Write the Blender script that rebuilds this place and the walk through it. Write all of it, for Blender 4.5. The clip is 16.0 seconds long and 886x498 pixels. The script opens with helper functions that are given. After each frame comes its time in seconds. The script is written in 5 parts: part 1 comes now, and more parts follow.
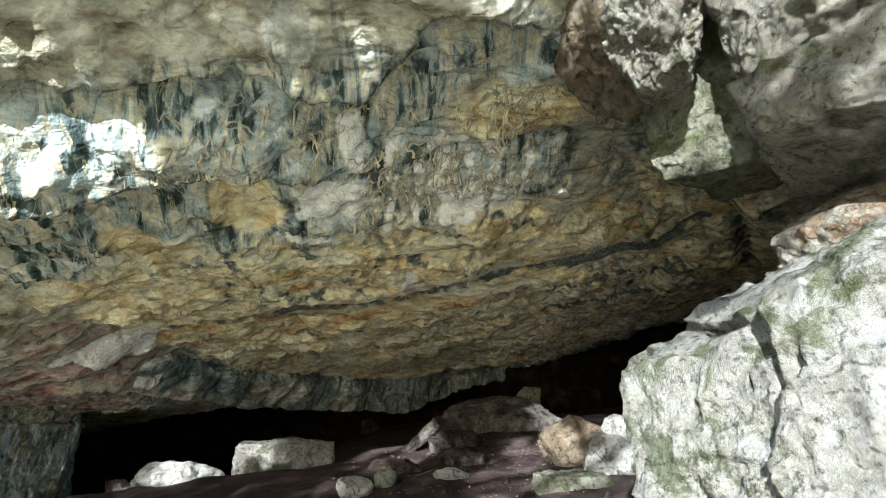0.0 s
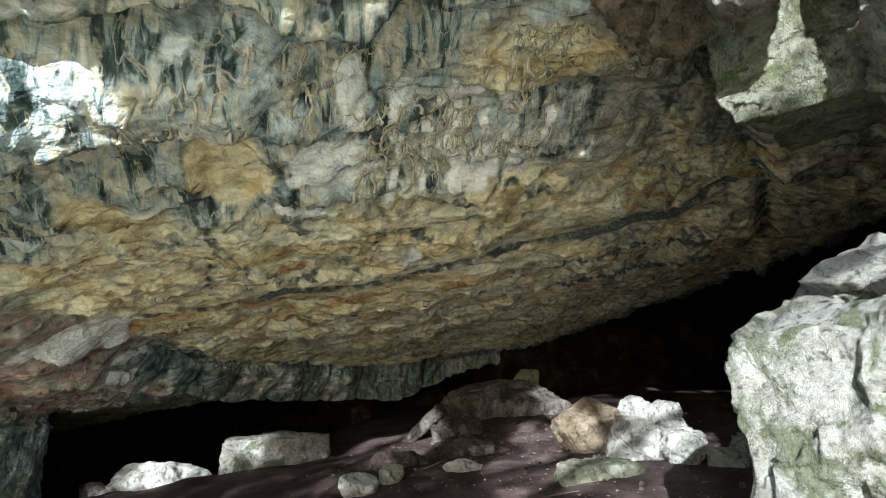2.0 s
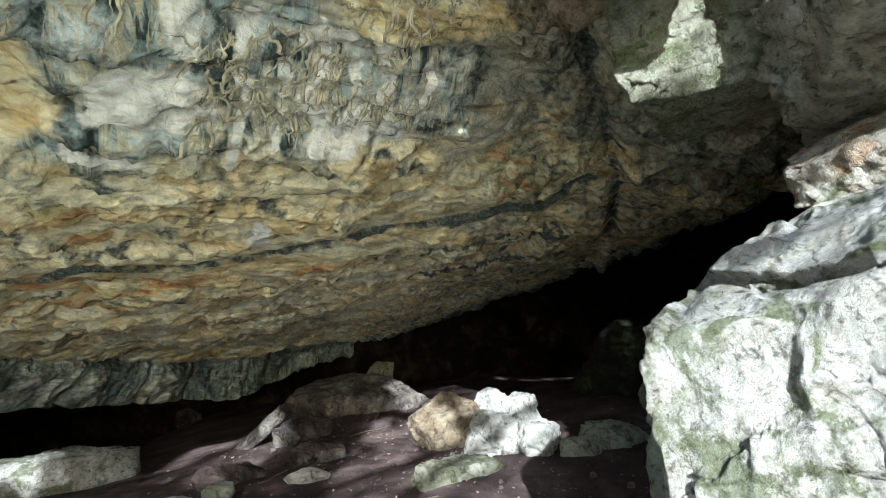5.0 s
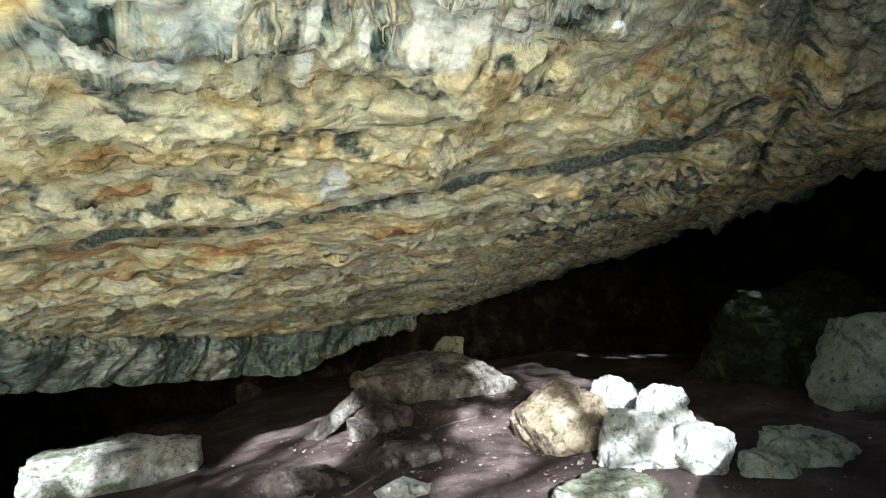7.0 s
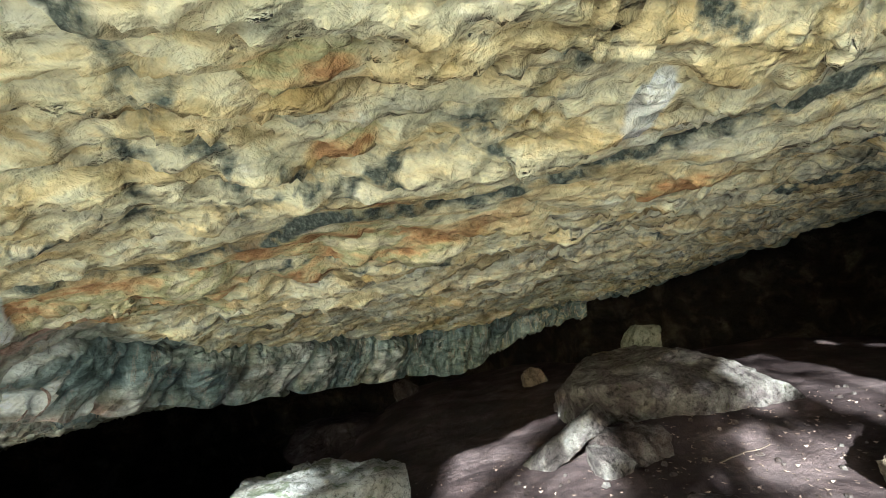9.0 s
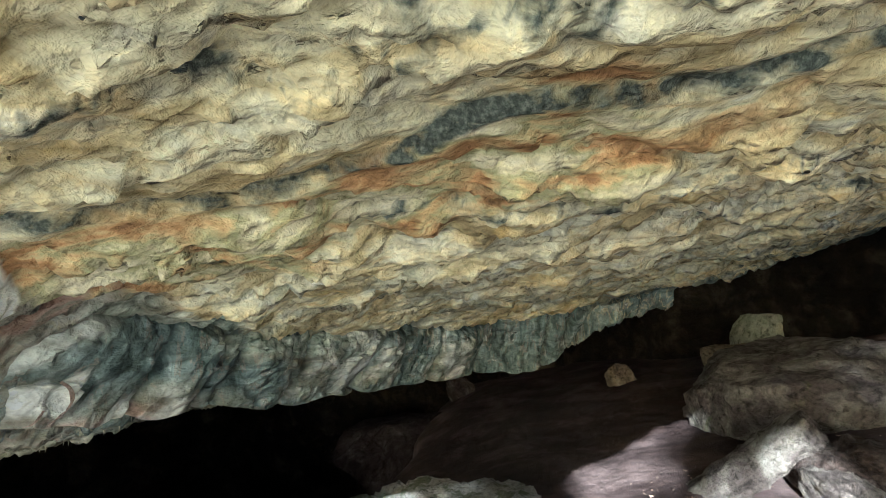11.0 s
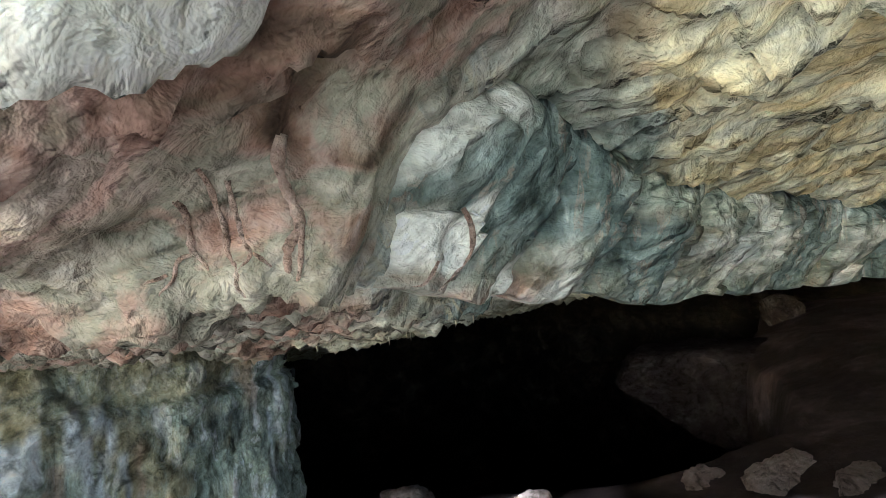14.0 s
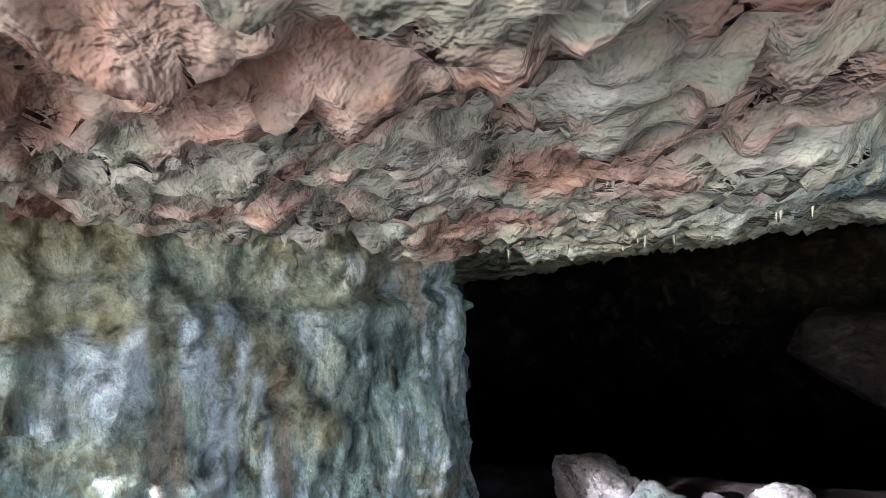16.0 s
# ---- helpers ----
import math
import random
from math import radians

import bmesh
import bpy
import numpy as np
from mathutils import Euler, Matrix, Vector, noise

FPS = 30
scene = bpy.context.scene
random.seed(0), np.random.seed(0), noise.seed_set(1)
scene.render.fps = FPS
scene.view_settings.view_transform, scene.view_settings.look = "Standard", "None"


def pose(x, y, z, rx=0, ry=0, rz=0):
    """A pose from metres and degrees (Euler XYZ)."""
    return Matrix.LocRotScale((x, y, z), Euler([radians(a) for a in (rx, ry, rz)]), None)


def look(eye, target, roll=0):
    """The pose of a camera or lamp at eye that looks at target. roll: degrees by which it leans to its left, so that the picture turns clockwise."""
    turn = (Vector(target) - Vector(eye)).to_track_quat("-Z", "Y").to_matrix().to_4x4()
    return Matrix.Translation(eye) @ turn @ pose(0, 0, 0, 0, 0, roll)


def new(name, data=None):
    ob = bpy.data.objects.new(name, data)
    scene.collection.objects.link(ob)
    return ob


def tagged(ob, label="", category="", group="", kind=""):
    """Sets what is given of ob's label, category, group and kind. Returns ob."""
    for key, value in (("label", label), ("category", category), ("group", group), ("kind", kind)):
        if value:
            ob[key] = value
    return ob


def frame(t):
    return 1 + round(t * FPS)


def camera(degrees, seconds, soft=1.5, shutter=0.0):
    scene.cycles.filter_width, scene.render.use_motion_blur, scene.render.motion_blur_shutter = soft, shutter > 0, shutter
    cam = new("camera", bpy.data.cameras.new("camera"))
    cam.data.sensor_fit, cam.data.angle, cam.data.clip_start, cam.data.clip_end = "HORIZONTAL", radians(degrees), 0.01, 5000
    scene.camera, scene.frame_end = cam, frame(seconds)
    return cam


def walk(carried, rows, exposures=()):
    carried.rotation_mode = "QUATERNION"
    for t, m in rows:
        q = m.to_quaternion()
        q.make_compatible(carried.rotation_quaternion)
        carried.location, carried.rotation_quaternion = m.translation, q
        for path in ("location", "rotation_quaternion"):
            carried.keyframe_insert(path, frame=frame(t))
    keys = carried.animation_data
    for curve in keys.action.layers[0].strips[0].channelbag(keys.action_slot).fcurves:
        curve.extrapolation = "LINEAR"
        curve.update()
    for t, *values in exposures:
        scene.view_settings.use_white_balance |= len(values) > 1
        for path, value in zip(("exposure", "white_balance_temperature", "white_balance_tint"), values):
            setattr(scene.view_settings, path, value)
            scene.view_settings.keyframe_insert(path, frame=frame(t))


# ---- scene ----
import itertools

cam = camera(86.3, 16.0, soft=1.0)
METRES, EYE, TILT, LEAN, TURN = 10.0, 1.55, 17.0, -3.0, 0.0
ROWS = [
    (0.0, 0.0, 0.0, 0.0, 0.0, 0.0, -0.0),
    (0.5, -0.0011, 0.0177, -0.0056, -2.8, -0.59, -0.47),
    (1.0, -0.0084, 0.0393, -0.0099, -1.1, -1.52, 1.53),
    (1.5, -0.0244, 0.0492, -0.0124, 0.4, -2.08, 2.55),
    (2.0, -0.0304, 0.0561, -0.014, -2.44, -1.81, 1.12),
    (2.5, -0.0225, 0.076, -0.0185, -8.95, -1.99, -1.19),
    (3.0, -0.022, 0.09, -0.0187, -12.91, -1.93, -1.07),
    (5.5, -0.0322, 0.1317, -0.0311, -19.78, -3.14, -3.04),
    (6.0, -0.0403, 0.1649, -0.0382, -17.04, -5.26, -1.43),
    (6.5, -0.0545, 0.2034, -0.0419, -14.01, -6.45, -2.36),
    (7.0, -0.0553, 0.2457, -0.0478, -14.67, -6.49, -1.45),
    (7.5, -0.0758, 0.2841, -0.0559, -11.66, -7.11, 0.64),
    (8.0, -0.1042, 0.3288, -0.0558, -9.91, -8.24, 1.07),
    (8.5, -0.1287, 0.3651, -0.0655, -6.95, -8.19, 2.28),
    (9.0, -0.1528, 0.4022, -0.0697, -2.63, -8.1, 4.63),
    (11.5, -0.2654, 0.5414, -0.1247, 1.1, -8.0, 5.51),
    (12.0, -0.2933, 0.5683, -0.1364, 5.24, -9.23, 6.52),
    (12.5, -0.3226, 0.5912, -0.1488, 6.88, -9.84, 6.83),
    (13.0, -0.3528, 0.6188, -0.1647, 11.63, -9.91, 8.5),
    (13.5, -0.3903, 0.6304, -0.1768, 15.39, -10.49, 9.74),
    (14.0, -0.4314, 0.6436, -0.1927, 21.01, -12.12, 12.57),
    (14.5, -0.4645, 0.649, -0.2002, 25.49, -12.34, 13.7),
    (15.0, -0.4956, 0.6585, -0.2104, 28.9, -12.87, 14.02),
    (15.5, -0.5225, 0.6763, -0.2248, 32.12, -13.88, 13.0),
    (16.0, -0.5519, 0.6931, -0.2377, 30.78, -15.71, 11.78),
]
walk(cam, [(t, pose(0, 0, EYE, TILT, LEAN, TURN) @ pose(METRES * x, METRES * y, METRES * z, 90 + pitch, roll, yaw)) for t, x, y, z, yaw, pitch, roll in ROWS],
     [(0, 1.58, 5600, 6), (3, 1.66, 5400, 6), (5.5, 2.1, 5350, 4), (7, 2.65, 5300, 3), (9, 2.75, 5350, 2), (12.5, 3.1, 5200, 7), (15, 3.5, 5000, 8), (16, 3.85, 4900, 11)])

# ---- world, sun, exposure ----
SUN_AZ, SUN_EL = radians(-20.0), radians(18.0)      # the sun stands behind the walker, to the left
sun_way = Vector((math.sin(SUN_AZ) * math.cos(SUN_EL), -math.cos(SUN_AZ) * math.cos(SUN_EL), math.sin(SUN_EL)))
world = bpy.data.worlds.new("sky")
scene.world = world
world.use_nodes = True
wn = world.node_tree.nodes
sky = wn.new("ShaderNodeTexSky")
sky.sky_type, sky.sun_disc = "NISHITA", False
sky.sun_elevation, sky.sun_rotation = SUN_EL, math.pi - SUN_AZ
world.node_tree.links.new(sky.outputs[0], wn["Background"].inputs[0])
wn["Background"].inputs[1].default_value = 0.08
sun = new("sun", bpy.data.lights.new("sun", "SUN"))
sun.data.energy, sun.data.angle, sun.data.color = 5.0, radians(0.6), (1.0, 0.94, 0.86)
sun.matrix_world = look(sun_way * 30, (0, 0, 0))


# ---- noise on arrays ----
def lattice(ix, iy, iz, seed):
    h = (ix.astype(np.int64) * 374761393 + iy.astype(np.int64) * 668265263 + iz.astype(np.int64) * 2147483647 + seed * 1274126177) & 0xFFFFFFFF
    h = ((h ^ (h >> 13)) * 1274126177) & 0xFFFFFFFF
    h = ((h ^ (h >> 16)) * 2246822519) & 0xFFFFFFFF
    return ((h ^ (h >> 15)) & 0xFFFF) / 32767.5 - 1.0


def vnoise(p, seed=0):
    """Smooth value noise from -1 to 1 at the rows of p."""
    i = np.floor(p).astype(np.int64)
    f = p - i
    f = f * f * f * (f * (f * 6 - 15) + 10)
    out = 0
    for dx in (0, 1):
        for dy in (0, 1):
            for dz in (0, 1):
                w = np.abs(1 - dx - f[:, 0]) * np.abs(1 - dy - f[:, 1]) * np.abs(1 - dz - f[:, 2])
                out = out + w * lattice(i[:, 0] + dx, i[:, 1] + dy, i[:, 2] + dz, seed)
    return out


def fbm(p, octaves=4, seed=0, gain=0.5, ridged=False):
    out, amp, total = 0, 1.0, 0
    for k in range(octaves):
        n = vnoise(p * 2.03 ** k + 17.3 * k, seed + k)
        out, total = out + amp * ((1 - 2 * np.abs(n)) if ridged else n), total + amp
        amp *= gain
    return out / total


def facets(p, seed, flat=True):
    """Chipped plates: each cell of an uneven net has its own height and tilt, with breaks between them."""
    p = p + 0.22 * np.stack([vnoise(p * 1.7, seed + 7), vnoise(p * 1.7, seed + 8), 0 * p[:, 0] if flat else vnoise(p * 1.7, seed + 9)], -1)
    i = np.floor(p).astype(np.int64)
    best, val = np.full(len(p), 1e9), np.zeros(len(p))
    for dx, dy, dz in itertools.product((-1, 0, 1), (-1, 0, 1), (0,) if flat else (-1, 0, 1)):
        c = i + np.array((dx, dy, dz))
        r = [lattice(c[:, 0], c[:, 1], c[:, 2], seed + 20 + k) for k in range(6)]
        o = p - c - 0.5 - 0.42 * np.stack([r[0], r[1], 0 * r[0] + (p - c - 0.5)[:, 2] / 0.42 if flat else r[2]], -1)
        dist = (o * o).sum(1)
        near = dist < best
        best = np.where(near, dist, best)
        val = np.where(near, 0.5 * r[3] + 0.9 * (o[:, 0] * r[4] + o[:, 1] * r[5] + o[:, 2] * r[3]), val)
    return val


def smooth(a, b, v):
    t = np.clip((v - a) / (b - a), 0, 1)
    return t * t * (3 - 2 * t)


def along(x, y, line):
    """Signed distance from a line of (x, y) stations, positive on its right-hand side, and the place along it."""
    best = np.full(x.shape, 1e9)
    side, place = np.zeros(x.shape), np.zeros(x.shape)
    run = 0.0
    for (ax, ay), (bx, by) in zip(line[:-1], line[1:]):
        ln = math.hypot(bx - ax, by - ay)
        ux, uy = (bx - ax) / ln, (by - ay) / ln
        t = np.clip((x - ax) * ux + (y - ay) * uy, 0, ln)
        d = np.hypot(x - ax - t * ux, y - ay - t * uy)
        near = d < best
        cross = (x - ax) * uy - (y - ay) * ux
        best = np.where(near, d, best)
        side = np.where(near, np.sign(cross), side)
        place = np.where(near, run + t, place)
        run += ln
    return best * side, place


# ---- materials ----
def nodes_of(name, rough=0.85):
    m = bpy.data.materials.new(name)
    m.use_nodes = True
    b = m.node_tree.nodes["Principled BSDF"]
    b.inputs["Roughness"].default_value = rough
    b.inputs["Specular IOR Level"].default_value = 0.12
    return m, m.node_tree, b


def add(tree, kind, **sets):
    n = tree.nodes.new(kind)
    for k, v in sets.items():
        n.inputs[k.replace("_", " ")].default_value = v
    return n


def tex(tree, coord, scale, detail=6, stretch=(1, 1, 1), rough=0.6, warp=0.0, turn=(0, 0, 0)):
    mp = tree.nodes.new("ShaderNodeMapping")
    mp.inputs["Scale"].default_value = stretch
    mp.inputs["Rotation"].default_value = [radians(a) for a in turn]
    tree.links.new(coord, mp.inputs["Vector"])
    n = add(tree, "ShaderNodeTexNoise", Scale=scale, Detail=detail, Roughness=rough, Distortion=warp)
    tree.links.new(mp.outputs[0], n.inputs["Vector"])
    return n.outputs["Fac"]


def ramp(tree, fac, *stops):
    r = tree.nodes.new("ShaderNodeValToRGB")
    e = r.color_ramp.elements
    while len(e) < len(stops):
        e.new(0.5)
    for el, (pos, col) in zip(e, stops):
        el.position, el.color = pos, (*col, 1) if len(col) == 3 else col
    tree.links.new(fac, r.inputs[0])
    return r.outputs[0]


def mix(tree, fac, a, b, mode="MIX"):
    n = tree.nodes.new("ShaderNodeMix")
    n.data_type, n.blend_type = "RGBA", mode
    for s, v in ((n.inputs[0], fac), (n.inputs[6], a), (n.inputs[7], b)):
        if isinstance(v, (int, float)):
            s.default_value = v
        elif isinstance(v, tuple):
            s.default_value = (*v, 1)
        else:
            tree.links.new(v, s)
    return n.outputs[2]


def maths(tree, op, a, b=0.0, clamp=False):
    n = tree.nodes.new("ShaderNodeMath")
    n.operation, n.use_clamp = op, clamp
    for s, v in zip(n.inputs, (a, b)):
        if isinstance(v, (int, float)):
            s.default_value = v
        else:
            tree.links.new(v, s)
    return n.outputs[0]


def relief(tree, bsdf, layers):
    """Bump in layers of (height socket, strength, metres)."""
    last = None
    for height, strength, metres in layers:
        b = add(tree, "ShaderNodeBump", Strength=strength, Distance=metres)
        tree.links.new(height, b.inputs["Height"])
        if last:
            tree.links.new(last, b.inputs["Normal"])
        last = b.outputs[0]
    tree.links.new(last, bsdf.inputs["Normal"])


def billow(tree, coord, scale, detail, stretch, warp, turn=(0, 0, 0)):
    """Rounded swellings parted by creases: 0 in a crease, rising to about 1."""
    n = tex(tree, coord, scale, detail, stretch, 0.45, warp, turn)
    return maths(tree, "MULTIPLY", maths(tree, "ABSOLUTE", maths(tree, "SUBTRACT", n, 0.5)), 5.0, True)


def plates(tree, coord, scale, stretch=(1, 1, 1), warp=0.12, turn=(0, 0, 0)):
    """Uneven cells with a height of their own, for chipped and scaly rock."""
    mp = tree.nodes.new("ShaderNodeMapping")
    mp.inputs["Scale"].default_value = stretch
    mp.inputs["Rotation"].default_value = [radians(a) for a in turn]
    tree.links.new(coord, mp.inputs["Vector"])
    jitter = add(tree, "ShaderNodeTexNoise", Scale=scale * 1.3, Detail=1.0, Roughness=0.5)
    tree.links.new(mp.outputs[0], jitter.inputs["Vector"])
    shift = tree.nodes.new("ShaderNodeVectorMath")
    shift.operation = "SCALE"
    shift.inputs["Scale"].default_value = warp * 8 / scale
    tree.links.new(jitter.outputs["Color"], shift.inputs[0])
    total = tree.nodes.new("ShaderNodeVectorMath")
    total.operation = "ADD"
    tree.links.new(mp.outputs[0], total.inputs[0])
    tree.links.new(shift.outputs[0], total.inputs[1])
    v = add(tree, "ShaderNodeTexVoronoi", Scale=scale)
    tree.links.new(total.outputs[0], v.inputs["Vector"])
    tone = tree.nodes.new("ShaderNodeSeparateColor")
    tree.links.new(v.outputs["Color"], tone.inputs[0])
    return maths(tree, "ADD", maths(tree, "MULTIPLY", tone.outputs[0], 0.6), v.outputs["Distance"])


def crevices(tree, coord, scale, stretch, width, turn=(0, 0, 0)):
    """Thin, wandering dark joints between plates, broken here and there."""
    mp = tree.nodes.new("ShaderNodeMapping")
    mp.inputs["Scale"].default_value = stretch
    mp.inputs["Rotation"].default_value = [radians(a) for a in turn]
    tree.links.new(coord, mp.inputs["Vector"])
    jitter = add(tree, "ShaderNodeTexNoise", Scale=scale * 1.3, Detail=1.2, Roughness=0.5)
    tree.links.new(mp.outputs[0], jitter.inputs["Vector"])
    shift = tree.nodes.new("ShaderNodeVectorMath")
    shift.operation = "SCALE"
    shift.inputs["Scale"].default_value = 0.8 / scale
    tree.links.new(jitter.outputs["Color"], shift.inputs[0])
    total = tree.nodes.new("ShaderNodeVectorMath")
    total.operation = "ADD"
    tree.links.new(mp.outputs[0], total.inputs[0])
    tree.links.new(shift.outputs[0], total.inputs[1])
    v = add(tree, "ShaderNodeTexVoronoi", Scale=scale)
    v.feature = "DISTANCE_TO_EDGE"
    tree.links.new(total.outputs[0], v.inputs["Vector"])
    gap = tex(tree, coord, scale * 0.9, 3)
    return maths(tree, "ADD", ramp(tree, v.outputs["Distance"], (0.0, (0, 0, 0)), (width, (1, 1, 1))), ramp(tree, gap, (0.47, (0, 0, 0)), (0.58, (1, 1, 1))), True)


def cave_rock():
    """Limestone of the roof: ochre, blue-grey and rust zones kept as a point colour, with stains, painted shade, drips,
    grain and flakes.
    """
    m, t, b = nodes_of("cave_limestone", 0.75)
    co = t.nodes.new("ShaderNodeTexCoord").outputs["Object"]
    zone = t.nodes.new("ShaderNodeVertexColor")
    zone.layer_name = "zone"
    sep = t.nodes.new("ShaderNodeSeparateColor")
    t.links.new(zone.outputs[0], sep.inputs[0])
    big = tex(t, co, 1.5, 7, warp=0.9)
    mid = tex(t, co, 2.6, 6, (0.7, 1.45, 1.5), 0.56, 0.6, (0, 0, -15))
    flake = billow(t, co, 1.5, 0.6, (0.6, 1.6, 1.5), 0.4, (0, 0, 12))
    fine = tex(t, co, 30.0, 7, rough=0.72)
    pit = tex(t, co, 9.0, 4, (1.0, 1.35, 1.35), 0.58, 0.3)
    drip = tex(t, co, 3.0, 8, (2.1, 0.55, 0.5), 0.62, 1.2)
    patch = tex(t, co, 2.1, 6, rough=0.55, warp=0.5)
    vein_n = tex(t, co, 2.4, 4, (1.4, 0.5, 0.5), 0.5, 1.8)
    scale_ = billow(t, co, 4.5, 0.6, (0.55, 1.5, 1.5), 0.3, (0, 0, 10))
    swell = tex(t, co, 2.6, 3.5, (0.8, 1.4, 1.5), 0.5, 0.3, (0, 0, -15))
    joint = crevices(t, co, 1.5, (0.45, 1.5, 1.2), 0.07, (0, 0, 12))
    joints = crevices(t, co, 4.0, (0.4, 1.5, 1.2), 0.10, (0, 0, 14))
    chip = plates(t, co, 4.5, (0.6, 1.3, 1.3), turn=(0, 0, 12))
    chips = plates(t, co, 13.0, (0.6, 1.3, 1.3), turn=(0, 0, 12))
    vein = ramp(t, maths(t, "ABSOLUTE", maths(t, "SUBTRACT", vein_n, 0.5)), (0.0, (1, 1, 1)), (0.014, (0.8, 0.8, 0.8)), (0.03, (0, 0, 0)))
    ochre = ramp(t, mid, (0.29, (0.34, 0.27, 0.15)), (0.37, (0.60, 0.49, 0.27)), (0.44, (0.77, 0.66, 0.40)), (0.52, (0.83, 0.77, 0.55)), (0.60, (0.74, 0.70, 0.52)), (0.70, (0.88, 0.86, 0.75)))
    grey = ramp(t, drip, (0.36, (0.03, 0.045, 0.042)), (0.44, (0.09, 0.12, 0.115)), (0.485, (0.25, 0.30, 0.30)), (0.52, (0.44, 0.50, 0.49)), (0.56, (0.56, 0.54, 0.42)), (0.61, (0.70, 0.67, 0.54)), (0.68, (0.80, 0.80, 0.75)))
    blue = ramp(t, mid, (0.3, (0.17, 0.23, 0.24)), (0.5, (0.50, 0.58, 0.60)), (0.7, (0.76, 0.80, 0.80)))
    grey = mix(t, ramp(t, patch, (0.54, (0, 0, 0)), (0.62, (1, 1, 1))), grey, blue)
    rust = ramp(t, mid, (0.28, (0.11, 0.07, 0.055)), (0.38, (0.30, 0.18, 0.14)), (0.45, (0.40, 0.29, 0.245)), (0.52, (0.27, 0.26, 0.21)), (0.60, (0.40, 0.36, 0.31)), (0.74, (0.60, 0.57, 0.51)))
    dull = ramp(t, mid, (0.3, (0.13, 0.115, 0.08)), (0.42, (0.34, 0.31, 0.23)), (0.52, (0.47, 0.46, 0.37)), (0.70, (0.68, 0.67, 0.58)))

    def soft(w):
        return maths(t, "ADD", maths(t, "MULTIPLY", w, 2.4), maths(t, "SUBTRACT", maths(t, "MULTIPLY", big, 4.5), 3.25), True)
    ochre = mix(t, ramp(t, tex(t, co, 2.4, 7, (0.7, 1.3, 1.3), 0.6, 0.8), (0.55, (0, 0, 0)), (0.64, (0.55, 0.55, 0.55))), ochre, (0.64, 0.45, 0.17))
    is_grey = soft(sep.outputs[1])
    col = mix(t, soft(sep.outputs[0]), dull, ochre)
    col = mix(t, soft(sep.outputs[2]), col, rust)
    col = mix(t, is_grey, col, grey)
    tone = t.nodes.new("ShaderNodeVertexColor")
    tone.layer_name = "tone"
    tones = t.nodes.new("ShaderNodeSeparateColor")
    t.links.new(tone.outputs[0], tones.inputs[0])
    orange = ramp(t, mid, (0.30, (0.20, 0.11, 0.055)), (0.40, (0.54, 0.31, 0.15)), (0.46, (0.66, 0.50, 0.27)), (0.52, (0.48, 0.46, 0.26)), (0.57, (0.72, 0.66, 0.45)), (0.68, (0.82, 0.76, 0.58)))
    teal = ramp(t, pit, (0.32, (0.09, 0.11, 0.095)), (0.43, (0.31, 0.36, 0.31)), (0.53, (0.47, 0.51, 0.45)), (0.66, (0.68, 0.71, 0.65)))
    pink = ramp(t, mid, (0.30, (0.17, 0.11, 0.09)), (0.40, (0.47, 0.30, 0.25)), (0.47, (0.60, 0.45, 0.40)), (0.53, (0.40, 0.34, 0.28)), (0.60, (0.54, 0.46, 0.41)), (0.70, (0.74, 0.68, 0.63)))
    col = mix(t, soft(tones.outputs[0]), col, orange)
    col = mix(t, soft(tones.outputs[1]), col, teal)
    col = mix(t, soft(tones.outputs[2]), col, pink)
    hem = t.nodes.new("ShaderNodeAttribute")
    hem.attribute_name = "hem"
    pour = tex(t, co, 3.4, 6, (1.6, 1.3, 0.28), 0.6, 0.6)
    streak = tex(t, co, 6.5, 6, (1.5, 1.2, 0.16), 0.6, 0.4)
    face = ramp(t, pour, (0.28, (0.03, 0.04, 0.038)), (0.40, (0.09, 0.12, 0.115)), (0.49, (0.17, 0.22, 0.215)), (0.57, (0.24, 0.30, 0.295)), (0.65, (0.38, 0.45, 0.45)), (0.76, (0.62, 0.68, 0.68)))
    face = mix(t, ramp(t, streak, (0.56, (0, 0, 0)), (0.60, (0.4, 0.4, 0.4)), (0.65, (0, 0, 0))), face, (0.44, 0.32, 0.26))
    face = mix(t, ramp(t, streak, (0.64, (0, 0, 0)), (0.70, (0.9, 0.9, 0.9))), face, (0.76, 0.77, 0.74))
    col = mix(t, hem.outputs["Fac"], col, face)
    veins = maths(t, "MULTIPLY", maths(t, "MULTIPLY", vein, is_grey), 0.7)
    col = mix(t, veins, col, (0.60, 0.54, 0.38))
    blot = ramp(t, tex(t, co, 1.9, 9, (1, 1, 1), 0.72, 1.4), (0.33, (0.20, 0.23, 0.21)), (0.41, (0.7, 0.72, 0.69)), (0.48, (1, 1, 1)))
    col = mix(t, 0.5, col, blot, "MULTIPLY")
    chalk = maths(t, "MULTIPLY", maths(t, "SUBTRACT", maths(t, "ADD", maths(t, "MULTIPLY", zone.outputs[1], -1.0), mid), 0.72), 3.0, True)
    col = mix(t, chalk, col, ramp(t, drip, (0.33, (0.60, 0.63, 0.62)), (0.45, (0.84, 0.84, 0.80)), (0.6, (0.92, 0.92, 0.90))))
    # real stains, with the shade painted at steps, clefts and the east side
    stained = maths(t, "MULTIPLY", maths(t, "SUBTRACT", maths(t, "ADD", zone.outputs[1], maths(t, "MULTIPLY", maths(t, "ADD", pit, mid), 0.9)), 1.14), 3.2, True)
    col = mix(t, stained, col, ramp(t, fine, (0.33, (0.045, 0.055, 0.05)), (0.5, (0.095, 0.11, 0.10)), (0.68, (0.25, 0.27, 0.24))))
